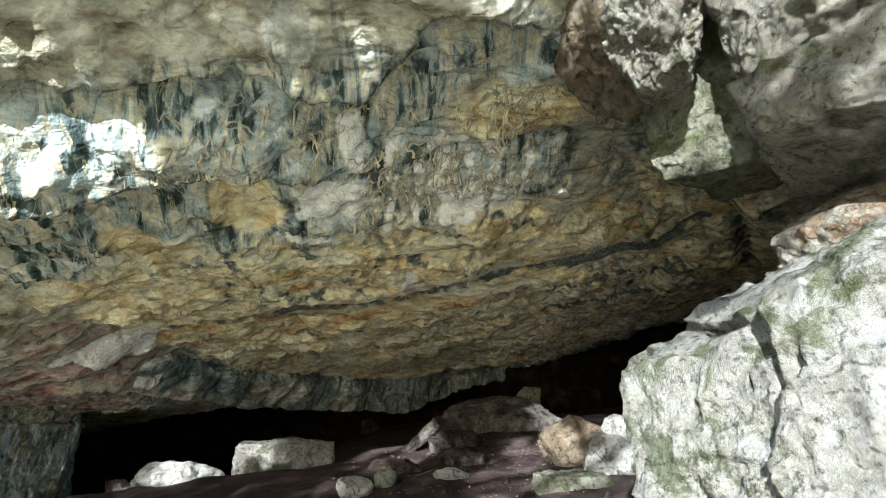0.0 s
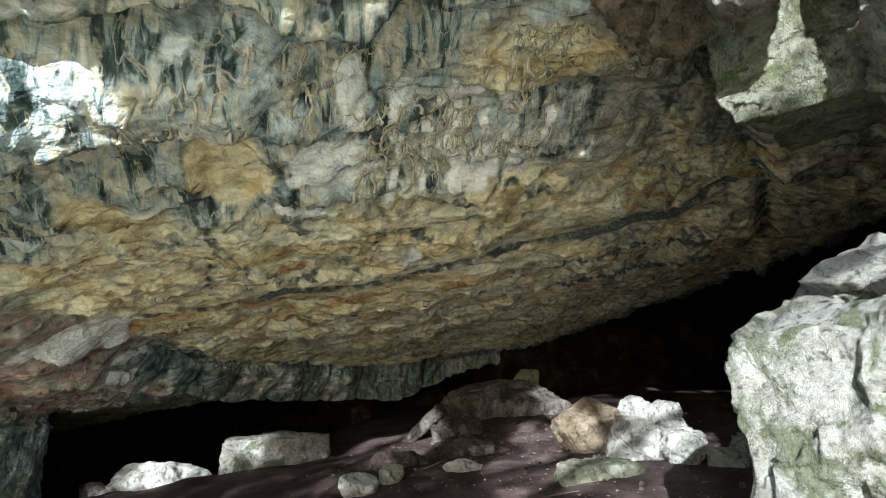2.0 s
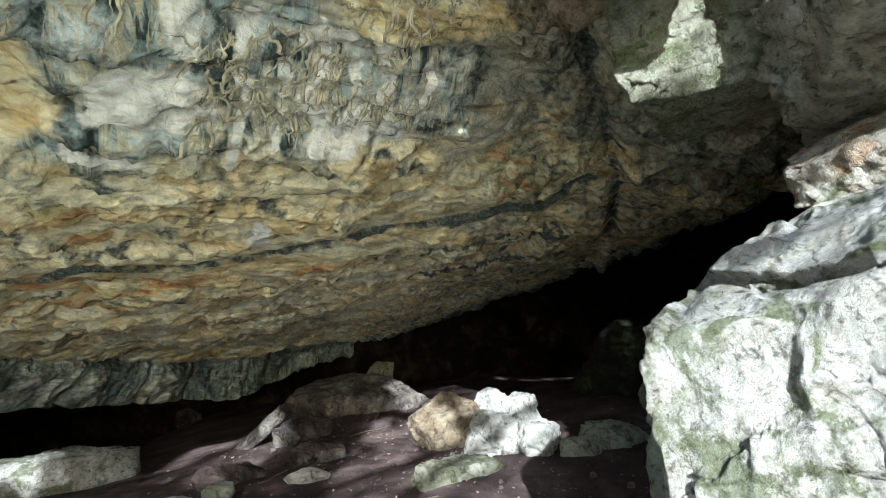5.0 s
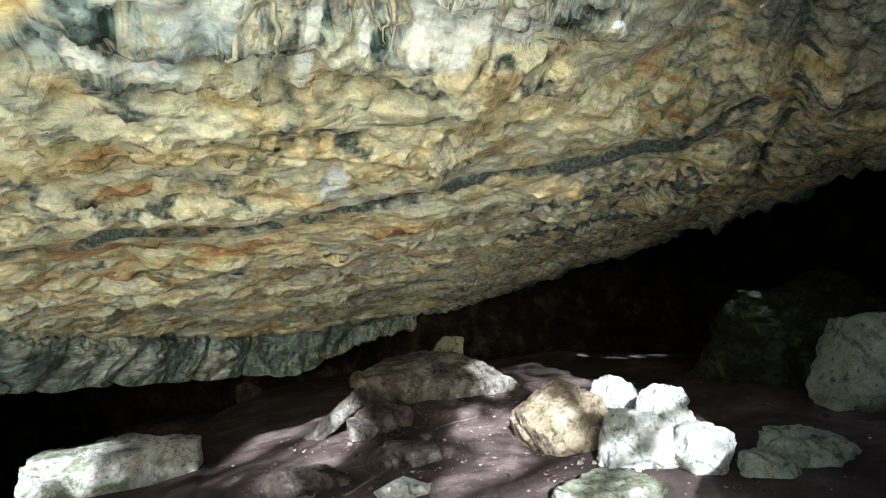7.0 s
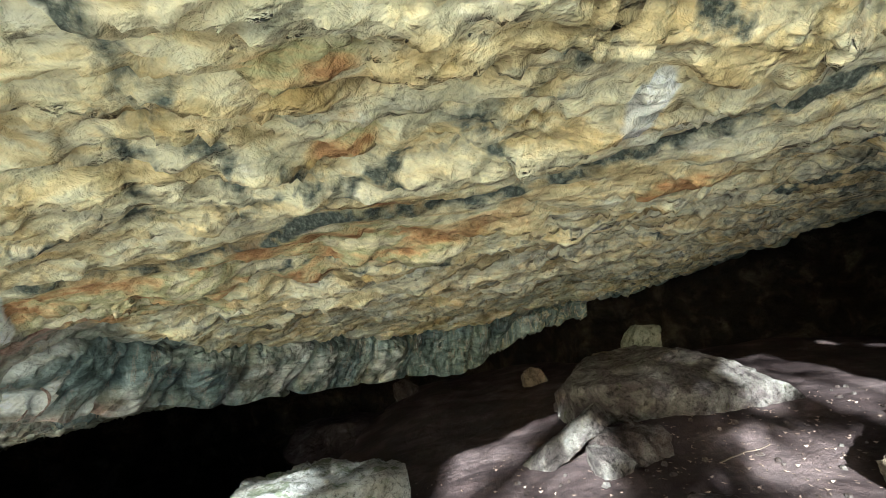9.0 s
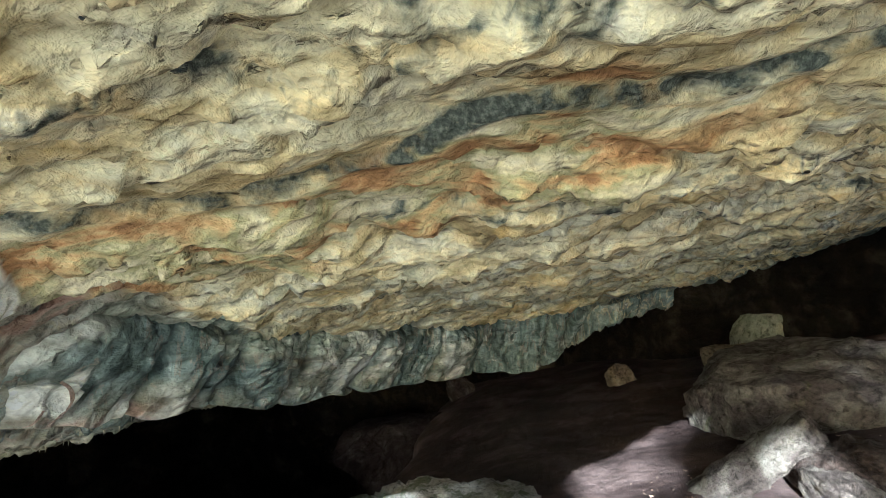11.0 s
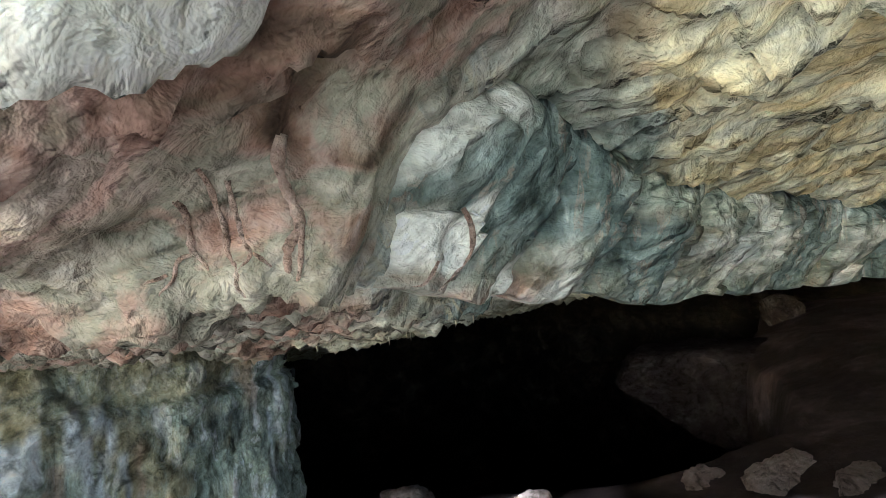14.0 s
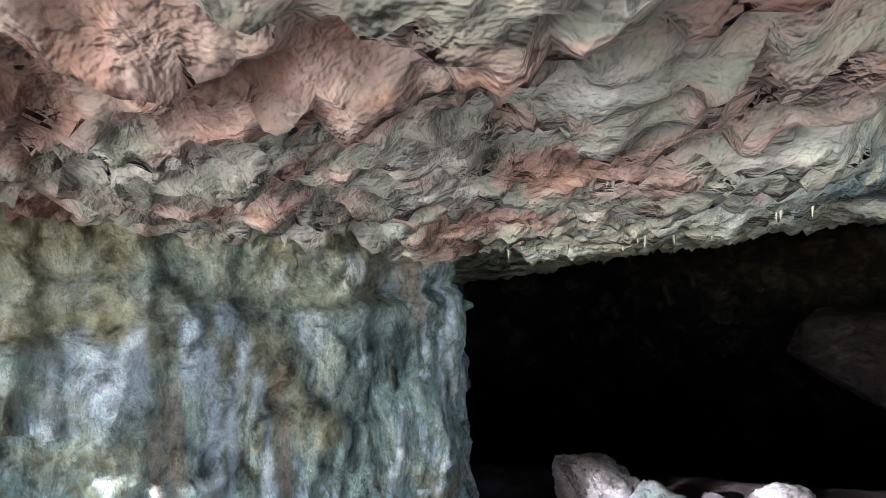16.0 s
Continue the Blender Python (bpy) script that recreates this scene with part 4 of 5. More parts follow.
curtain("wall_left", [(-14, -1), (-12.5, 3), (-11.5, 6.2), (-12.4, 8), (-13, 11.4)], -5.0, 4.2, SHADE_WALL, seed=91)


def build_sky_block():
    """An unseen weathered face above the roof's edge, leaning back, added to block the sky."""
    xs = np.arange(-13.6, 11.01, 0.2)
    z0 = roof_z(xs, np.full(len(xs), 2.3))[0]
    up = np.arange(0, 8.1, 0.25)
    X, U = np.meshgrid(xs, up, indexing="ij")
    p = np.stack([X.ravel(), 2.3 + 0.35 * U.ravel(), (z0[:, None] + U).ravel()], -1)
    p[:, 1] += 0.4 * fbm(p * 0.7, 4, 95) * np.minimum(1, U.ravel())
    top = np.stack([X.ravel(), 13 + 0 * X.ravel(), (z0[:, None] + 8.2 + 0 * U).ravel()], -1).reshape(len(xs), len(up), 3)[:, :1]
    v = np.concatenate([p.reshape(len(xs), len(up), 3), top], 1)
    ob = new("cliff", mesh_of("cliff", v.reshape(-1, 3), sheet_faces(len(xs), len(up) + 1), PALE))
    return tagged(ob, "unseen pale limestone face added above the cave mouth to block the sky", "cliff", kind="structure")


build_sky_block()

# ---- blocks of the right-hand side ----
rock("big_boulder", (2.28, 2.12, 0.0), (2.2, 1.8, 2.55), PALE, "large pale limestone boulder with lichen, moss and cracks", (0, 0, 25), 3, 3, 0.9, 0.055, 150, planes=((-0.5435, 0.212, 1, 0.92),))
rock("overhang_block", (1.9, 2.62, 3.0), (0.85, 1.1, 1.4), MOSSY, "wedged mossy limestone block hanging from the cave mouth", (0, 0, 28), 5, 3, 0.88, 0.05, 60, planes=((-0.85, -0.2, -0.42, 0.66), (0.25, -0.85, -0.45, 0.85)))
rock("overhang_block", (2.4, 2.12, 2.68), (1.75, 1.1, 0.62), LICHEN, "pale lichened limestone block jutting out of the cave mouth", (0, -14, 22), 6, 4, 0.85, 0.09, 60, planes=((-0.7, 0.2, -0.65, 0.75),))
rock("overhang_block", (2.0, 1.95, 3.12), (1.2, 1.0, 1.3), LICHEN, "large lichen-spotted limestone block above the cave mouth", (0, -8, 30), 61, 5, 0.85, 0.06, 60, planes=((-0.5, -0.2, -0.85, 0.8),))
rock("overhang_block", (1.12, 2.4, 3.4), (0.55, 0.6, 1.0), LICHEN, "white flaky limestone block in the sun above the cave mouth", (0, 6, 20), 62, 6, 0.75, 0.12, 50, planes=((-0.6, 0.0, -0.8, 0.7),))
rock("overhang_block", (1.3, 3.0, 3.6), (1.0, 0.85, 1.2), BROWN, "brown limestone block hanging under the cave roof", (0, 4, 10), 8, 6, 0.75, 0.07, 44, planes=((-0.6, 0, -0.8, 0.62),))
rock("wedged_stone", (2.2, 2.3, 2.26), (0.8, 0.6, 0.44), RUSTY, "rusty orange stone wedged above the large boulder", (0, -6, 20), 9, 6, 0.7, 0.08, 36)

# ---- loose rocks on the floor ----
laid("mound_slab", 1.2, 9.9, (2.25, 1.7, 1.2), SLAB, "large mud-stained wedge-shaped limestone slab on the cave floor", 0.42, turn=(0, 0, 6), seed=11, cuts=2, square=0.85, res=50, rough=0.05, planes=((0.75, 0.0, 0.66, 0.62), (-0.35, -0.1, 0.93, 0.42), (0, -0.6, 0.8, 0.62)))
laid("brown_boulder", 1.82, 7.05, (0.88, 0.75, 0.80), BROWN, "squarish brown limestone boulder dappled with sun", 0.24, turn=(0, 0, 8), seed=112, cuts=9, square=0.6, res=34, rough=0.055)
laid("white_boulder", 2.06, 6.15, (0.66, 0.55, 0.52), WHITE, "angular white limestone boulder in full sun", 0.12, turn=(0, 0, -10), seed=13, cuts=12, square=0.4, res=30, rough=0.08)
laid("white_boulder", 2.5, 6.35, (0.6, 0.55, 0.62), WHITE, "upright white limestone boulder in full sun", 0.12, turn=(0, 0, 20), seed=33, cuts=12, square=0.4, res=30, rough=0.08)
laid("white_boulder", 2.42, 5.85, (0.46, 0.36, 0.42), WHITE, "tilted white limestone block leaning on larger ones", 0.12, turn=(12, -14, 20), seed=34, cuts=10, square=0.5, res=24, rough=0.08)
laid("white_stone", 2.5, 7.05, (0.5, 0.4, 0.6), WHITE, "small white limestone block behind the white boulder", 0.1, seed=14, cuts=12, square=0.4, res=20, rough=0.08)
laid("flat_stone", 3.25, 5.6, (0.8, 0.45, 0.34), GREY, "low greenish flat stone sunk into the mud", 0.14, seed=15, res=22, rough=0.1)
laid("flat_stone", 2.75, 5.55, (0.42, 0.32, 0.26), GREY, "low greenish flat stone sunk into the mud", 0.12, seed=16, res=18, rough=0.1)
laid("flat_stone", 1.45, 5.75, (0.95, 0.55, 0.26), MOSSY, "broad mossy stone almost buried in the mud", 0.14, turn=(0, 0, 12), seed=36, res=22, rough=0.1)
laid("grey_boulder", 4.9, 5.9, (1.4, 1.2, 0.95), GREY, "smooth rounded grey-green limestone boulder", 0.15, seed=17, square=0.4, res=34)
laid("grey_boulder", 2.78, 3.9, (0.85, 0.8, 0.8), GREY, "grey-green boulder leaning against the large pale one", 0.1, turn=(0, 0, 20), seed=37, square=0.5, res=30)
laid("flank_boulder", 2.74, 3.05, (1.45, 0.8, 1.75), GREY, "tall shaded limestone boulder behind the large pale one", 0.3, turn=(0, 0, 8), seed=39, cuts=6, square=0.75, res=50, rough=0.07)
laid("block_boulder", -2.6, 8.75, (1.55, 0.95, 0.7), PALE, "blocky pale limestone boulder with a mossy end", 0.28, turn=(0, -2, 10), seed=18, cuts=4, square=0.85, res=44, rough=0.07)
laid("white_boulder", -4.1, 8.3, (1.35, 0.9, 0.62), WHITE, "rounded white limestone boulder beside the blocky one", 0.38, turn=(0, 0, 5), seed=19, square=0.5, res=34, rough=0.08)
laid("small_stone", -1.02, 6.35, (0.42, 0.34, 0.26), WHITE, "small pale stone lying on the mud", 0.06, seed=40, res=16)
laid("small_stone", -0.68, 6.5, (0.28, 0.26, 0.24), GREY, "small rounded grey stone lying on the mud", 0.06, seed=41, res=16)
laid("small_stone", 0.15, 6.6, (0.45, 0.3, 0.16), WHITE, "small pale stone lying on the mud", 0.06, seed=42, res=16)
rock("leaning_slab", (-0.34, 8.9, 0.62), (0.34, 1.25, 0.2), SLAB, "long narrow stone slab leaning on smaller stones", (40, 6, -117), 20, 4, 0.85, 0.1, 30)
laid("prop_stone", -0.02, 8.45, (0.4, 0.4, 0.3), SLAB, "pale stone propping up the leaning slab", 0.1, seed=43, res=20, rough=0.09)
laid("mud_stone", 0.3, 7.35, (0.7, 0.55, 0.34), DARK, "mud-covered stone beside the leaning slab", 0.16, square=0.3, seed=44, res=24, rough=0.09)
laid("mud_stone", 0.25, 8.7, (0.7, 0.6, 0.4), DARK, "mud-covered stone beside the leaning slab", 0.14, square=0.3, seed=45, res=24, rough=0.09)
laid("mud_stone", -0.55, 7.2, (0.8, 0.5, 0.26), DARK, "mud-covered stone beside the leaning slab", 0.14, square=0.3, seed=46, res=24, rough=0.09)
laid("standing_stone", 2.15, 12.6, (0.62, 0.4, 0.85), GREY, "small upright stone standing behind the slab", 0.1, seed=21, cuts=3, square=0.85, res=20)
laid("back_stone", 1.75, 12.3, (1.3, 0.6, 0.5), BROWN, "low brown stone before the back wall", 0.1, seed=47, res=20)
laid("back_stone", 0.4, 13.6, (0.5, 0.4, 0.4), BROWN, "pale stone under the end of the roof's hem", 0.1, seed=48, res=20)
laid("mossy_rock", 6.5, 8.2, (3.4, 1.6, 1.8), SHADE_MOSS, "moss-covered rock beside the cave wall, coloured dark for deep shade", 0.35, turn=(0, -24, 10), seed=22, cuts=11, square=0.7, rough=0.12, res=44)
shelf = rock("mud_shelf", (-2.75, 15.3, -1.42), (4.1, 3.0, 1.35), MUDROCK, "long rounded mud-covered rock shelf over a dark hollow", (0, -4, -8), 23, 3, 0.62, 0.05, 60, planes=((-0.8, -0.3, -0.5, 0.8),))
tagged(shelf, category="rock shelf", kind="structure")
rock("tip_stone", (-2.3, 16.3, fz(-2.3, 16.3) - 0.1), (0.6, 0.4, 0.5), DARK, "pointed stone on the crest of the mud", (0, 0, 30), 49, 8, 0.3, 0.08, 18)
for k, (px, py, sz) in enumerate(((-3.95, 11.0, 0.45), (-3.5, 10.9, 0.55), (-3.1, 10.6, 0.45))):
    laid("heap_stone", px, py, (sz * 1.1, sz * 0.9, sz * 0.6), PINK, "pinkish limestone block in a heap below the mud", 0.26, turn=(0, 0, 40 * k), seed=50 + k, res=20, rough=0.08, group="heap of pinkish stones")
for k, (px, py, sz, mt, lb) in enumerate(((-6.25, 10.25, 0.62, PINK, "pointed pinkish limestone block on the dark floor"), (-5.9, 10.1, 0.42, WHITE, "flat whitish stone on the dark floor"), (-5.6, 10.3, 0.36, PINK, "pinkish limestone stone on the dark floor"), (-6.52, 9.95, 0.26, GREY, "small bluish stone beside the pillar"), (-5.3, 10.5, 0.38, PINK, "pinkish limestone stone on the dark floor"))):
    laid("floor_stone", px, py, (sz * 0.8, sz * 0.65, sz * 0.6), mt, lb, 0.05 + 0.07 * (k > 1), turn=(0, 0, 55 * k), seed=60 + k, cuts=12, square=0.5, res=20, rough=0.09, group="stones beside the pillar")

# ---- the pillar ----
def build_pillar():
    """A pier of flowstone under the low roof: fluted, with a ledge near its top and painted marks by its edge."""
    line = [(-9.6, 5.4), (-8.3, 6.5), (-7.55, 7.25), (-7.15, 8.0), (-6.9, 8.65), (-6.7, 9.3), (-6.8, 9.55), (-7.2, 9.75), (-8.2, 9.9), (-10, 9.7)]
    pts = []
    for (ax, ay), (bx, by) in zip(line[:-1], line[1:]):
        n = max(2, int(math.hypot(bx - ax, by - ay) / 0.022))
        pts += [(ax + (bx - ax) * k / n, ay + (by - ay) * k / n) for k in range(n)]
    pts = np.array(pts + [line[-1]])
    for _ in range(30):
        pts[1:-1] = (pts[:-2] + 2 * pts[1:-1] + pts[2:]) / 4
    run = np.concatenate([[0], np.cumsum(np.linalg.norm(np.diff(pts, axis=0), axis=1))])
    tang = np.gradient(pts, axis=0)
    nrm = np.stack([tang[:, 1], -tang[:, 0]], -1) / np.linalg.norm(tang, axis=1)[:, None]
    zs = np.arange(-1.2, 1.36, 0.022)
    S, Z = np.meshgrid(run, zs, indexing="ij")
    s_, z_ = S.ravel(), Z.ravel()
    q = np.stack([s_, z_, 0 * s_], -1)
    ledge = 0.70 + 0.05 * fbm(np.stack([s_ * 1.5, 0 * s_, 0 * s_], -1), 3, 103)
    off = 0.10 * fbm(q * (0.9, 0.7, 1), 4, 101) + 0.03 * fbm(q * (5.0, 1.4, 1), 4, 102, 0.6) + 0.02 * fbm(q * 8, 4, 104, 0.6, True) + 0.055 * facets(q * (3, 2.6, 1), 106) + 0.028 * facets(q * (9, 6, 1), 107)
    off = off + 0.05 * smooth(0.02, -0.02, z_ - ledge) - 0.03 * np.exp(-((z_ - ledge - 0.03) / 0.03) ** 2)
    off = off - 0.09 * smooth(0.1, 0.04, np.abs(s_ - 4.62 + 0.05 * fbm(q * 3, 2, 105))) * smooth(0.66, 0.74, z_) + 0.05 * smooth(0.6, -0.6, z_)
    P = np.zeros((len(pts), len(zs), 3))
    P[:, :, :2] = pts[:, None] + nrm[:, None] * off.reshape(len(pts), len(zs), 1)
    P[:, :, 2] = zs
    pillar = new("pillar", mesh_of("pillar", P.reshape(-1, 3), sheet_faces(len(pts), len(zs)), PILLAR))
    stray = 0.02 * fbm(q * (4, 1.6, 1), 4, 108)
    white, tan = 0 * s_, 0 * s_
    for at, half, top, foot in ((3.53, 0.04, 0.68, 0.56), (3.6, 0.06, 0.64, 0.46), (3.67, 0.03, 0.68, 0.5), (3.82, 0.045, 0.72, 0.52), (3.87, 0.022, 0.6, -0.2), (3.92, 0.05, 0.72, 0.67), (3.97, 0.022, 0.66, 0.5), (4.02, 0.035, 0.46, 0.40), (4.03, 0.018, 0.4, -0.1), (3.93, 0.015, 0.5, 0.0), (4.9, 0.035, 0.95, 0.5), (4.84, 0.018, 0.5, 0.1), (5.02, 0.018, 0.7, 0.2)):
        white = np.maximum(white, smooth(half, 0.45 * half, np.abs(s_ - at + stray)) * smooth(top + 0.05, top, z_) * smooth(foot - 0.1, foot + 0.06, z_))
    for at, half, top, foot in ((3.75, 0.035, 0.5, 0.2), (4.72, 0.05, 0.95, 0.6), (3.7, 0.02, 0.4, 0.1), (4.1, 0.03, 0.5, 0.0)):
        tan = np.maximum(tan, 0.75 * smooth(half, 0.4 * half, np.abs(s_ - at + stray)) * smooth(top + 0.05, top, z_) * smooth(foot - 0.1, foot + 0.06, z_))
    tint(pillar, np.stack([0.9 * white, smooth(-0.03, 0.03, z_ - ledge + stray) * smooth(4.75, 4.5, s_), tan], -1))
    tagged(pillar, "pale blue-green flowstone pillar with dark painted marks near its edge", "pillar")
    # two rows of dark strokes that cannot be read
    for row, zc in enumerate((0.80, 0.68)):
        for k in range(3):
            i = int(np.argmin(np.abs(run - (5.16 + 0.05 * k + 0.015 * row))))
            jz = int(np.argmin(np.abs(zs - zc)))
            c, n, t = Vector(P[i, jz].tolist()), Vector((*nrm[i].tolist(), 0)), Vector((*tang[i].tolist(), 0)).normalized()
            bm = bmesh.new()
            bmesh.ops.create_cube(bm, size=1.0)
            bmesh.ops.scale(bm, vec=(0.012 + 0.008 * (k % 2), 0.024, 0.05), verts=bm.verts)
            bmesh.ops.transform(bm, matrix=Matrix.Translation(c) @ Matrix((t, n, (0, 0, 1))).transposed().to_4x4(), verts=bm.verts)
            me = bpy.data.meshes.new("painted_mark")
            bm.to_mesh(me)
            bm.free()
            me.materials.append(INK)
            new("painted_mark", me).parent = pillar
    return pillar


build_pillar()

# ---- the tree outside, whose crown dapples the sun ----
def build_tree(x, y, height, crowns, gaps, seed):
    rnd = random.Random(seed)
    base = Vector((x, y, fz(x, y) - 0.1))
    tree = new("tree")
    tree.location = base
    tagged(tree, "tall broad-leaved tree with a gappy crown before the cave", "tree")
    bm = bmesh.new()

    def limb(a, b, r0, r1, n=8):
        rings = []
        for k in range(7):
            f = k / 6
            c = a.lerp(b, f) + Vector((rnd.uniform(-1, 1), rnd.uniform(-1, 1), 0)) * 0.05 * (0 < k < 6)
            ring = [bm.verts.new(c + Vector((math.cos(i * math.tau / n), math.sin(i * math.tau / n), 0)) * (r0 + (r1 - r0) * f)) for i in range(n)]
            for i in range(n if rings else 0):
                bm.faces.new((rings[-1][i], rings[-1][(i + 1) % n], ring[(i + 1) % n], ring[i]))
            rings.append(ring)
    top = Vector((0, 0, height))
    limb(Vector((0, 0, 0)), top, 0.3, 0.12)
    for cx, cy, cz, _ in crowns:
        limb(top * rnd.uniform(0.55, 0.9), Vector((cx, cy, cz)) - base, 0.10, 0.02)
    me = bpy.data.meshes.new("trunk")
    bm.to_mesh(me)
    bm.free()
    me.materials.append(BARK)
    new("trunk", me).parent = tree
    verts, faces = [], []
    for cx, cy, cz, r in crowns:
        for _ in range(int(230 * r ** 2)):
            p = Vector((rnd.gauss(0, 1), rnd.gauss(0, 1), rnd.gauss(0, 1))).normalized() * r * rnd.uniform(0.2, 1) ** 0.5
            c = Vector((cx, cy, cz)) + Vector((p.x, p.y, p.z * 0.75))
            if any(((c - Vector(g[:3])) - sun_way * (c - Vector(g[:3])).dot(sun_way)).length < g[3] * rnd.uniform(0.75, 1.15) for g in gaps):
                continue
            u = Vector((rnd.gauss(0, 1), rnd.gauss(0, 1), rnd.gauss(0, 1))).normalized()
            w = u.orthogonal().normalized() * rnd.uniform(0.05, 0.09)
            u = u * rnd.uniform(0.09, 0.17)
            n = len(verts)
            c = c - base
            verts += [c - u, c + w, c + u, c - w]
            faces.append((n, n + 1, n + 2, n + 3))
    crown = new("crown", mesh_of("crown", np.array([tuple(v) for v in verts]), faces, LEAF, True))
    crown.parent = tree
    crown["kind"] = "stuff"
    return tree


def up_sun(x, y, z, d):
    return tuple(Vector((x, y, z)) + sun_way * d)


CROWNS = [(*up_sun(px, py, pz, dd), r) for px, py, pz, dd, r in (
    (-4.6, 7.0, 0.6, 13, 2.0), (-1.6, 7.0, 0.6, 14, 2.1), (1.0, 7.0, 0.8, 13, 2.0), (3.4, 6.0, 1.0, 14, 2.0), (-2.5, 3.4, 3.3, 12, 1.7), (-1.9, 3.3, 3.4, 10.5, 1.1), (-2.1, 3.4, 3.4, 14, 1.3), (-2.2, 3.3, 3.3, 9.5, 0.9),
    (0.4, 3.3, 4.0, 12, 1.9), (-0.8, 3.3, 4.15, 11, 1.3), (5.2, 7.6, 1.4, 12, 1.3), (2.6, 2.2, 3.4, 11, 0.9), (5.3, 8.0, 1.9, 11, 1.2), (1.65, 2.3, 2.95, 10, 0.75), (2.5, 1.3, 1.2, 11, 0.6), (-2.9, 2.45, 4.05, 11, 0.45), (-0.5, 5.0, 0.5, 13, 2.0), (-4.5, 4.5, 2.0, 14, 2.2), (-7, 6, 1, 14, 2.2), (5.4, 7.4, 1.5, 14, 1.9), (4.6, 5.0, 1.0, 13, 1.6), (6.5, 5.5, 3, 13, 1.8))]
# some gaps only light unseen ground near the mouth, for its bounce
GAPS = [(2.4, 6.1, 1.1, 0.42), (-2.95, 3.2, 3.4, 0.45), (-2.6, 3.6, 0.0, 0.9), (-3.6, 4.9, 0.0, 0.9), (-1.4, 2.4, 0.1, 1.0), (-1.6, 4.4, 0.2, 0.6), (-3.4, 2.2, -0.2, 0.9), (-5.0, 5.1, -0.5, 1.0), (-6.2, 4.4, -0.6, 0.9), (-4.1, 8.2, 0.4, 0.55), (-3.0, 8.5, 0.4, 0.4),
        (1.12, 2.4, 1.7, 0.36), (1.2, 2.2, 1.15, 0.36), (1.35, 1.9, 1.85, 0.32), (1.4, 1.9, 0.9, 0.3), (1.6, 1.6, 1.4, 0.28), (1.1, 2.5, 0.7, 0.3), (1.8, 2.3, 2.3, 0.3),
        (1.35, 2.1, 3.6, 0.3), (1.65, 2.0, 3.1, 0.2), (2.2, 1.6, 3.0, 0.25), (2.3, 1.6, 2.5, 0.22), (1.2, 2.5, 4.1, 0.2), (2.0, 1.9, 3.9, 0.25),
        (1.0, 2.35, 1.55, 0.6), (1.2, 2.0, 1.1, 0.55), (1.45, 1.75, 1.75, 0.4), (1.5, 1.6, 1.0, 0.35), (1.0, 2.4, 0.7, 0.4),
        (0.95, 2.2, 3.65, 0.42), (1.6, 1.75, 3.5, 0.3), (1.95, 1.7, 2.95, 0.34), (1.8, 1.6, 3.9, 0.25), (2.3, 1.6, 3.2, 0.25), (1.6, 1.9, 2.3, 0.25),
        (0.9, 6.3, 0.8, 0.34), (-0.6, 8.0, 0.6, 0.5), (-0.2, 8.5, 0.8, 0.3), (1.6, 6.0, 0.8, 0.34), (2.0, 9.3, 1.2, 0.32), (1.1, 7.6, 0.9, 0.28), (1.7, 7.0, 1.0, 0.2), (0.6, 5.6, 0.6, 0.25), (2.6, 7.8, 0.9, 0.3),
        (-0.9, 9.9, 0.5, 0.55), (-0.55, 10.5, 0.53, 0.3), (-0.8, 9.0, 0.5, 0.28), (1.48, 7.75, 0.77, 0.3), (2.7, 8.9, 1.08, 0.22), (1.95, 9.5, 1.3, 0.26), (1.5, 7.83, 0.77, 0.38), (2.72, 9.04, 1.09, 0.34), (-1.26, 8.94, 0.42, 0.32), (1.46, 5.55, 0.65, 0.42), (0.61, 6.28, 0.56, 0.32), (1.05, 5.96, 0.62, 0.25), (1.67, 5.28, 0.66, 0.3), (-0.97, 8.71, 0.46, 0.3)]
build_tree(-8.5, -7.0, 8.5, CROWNS, GAPS, 4)


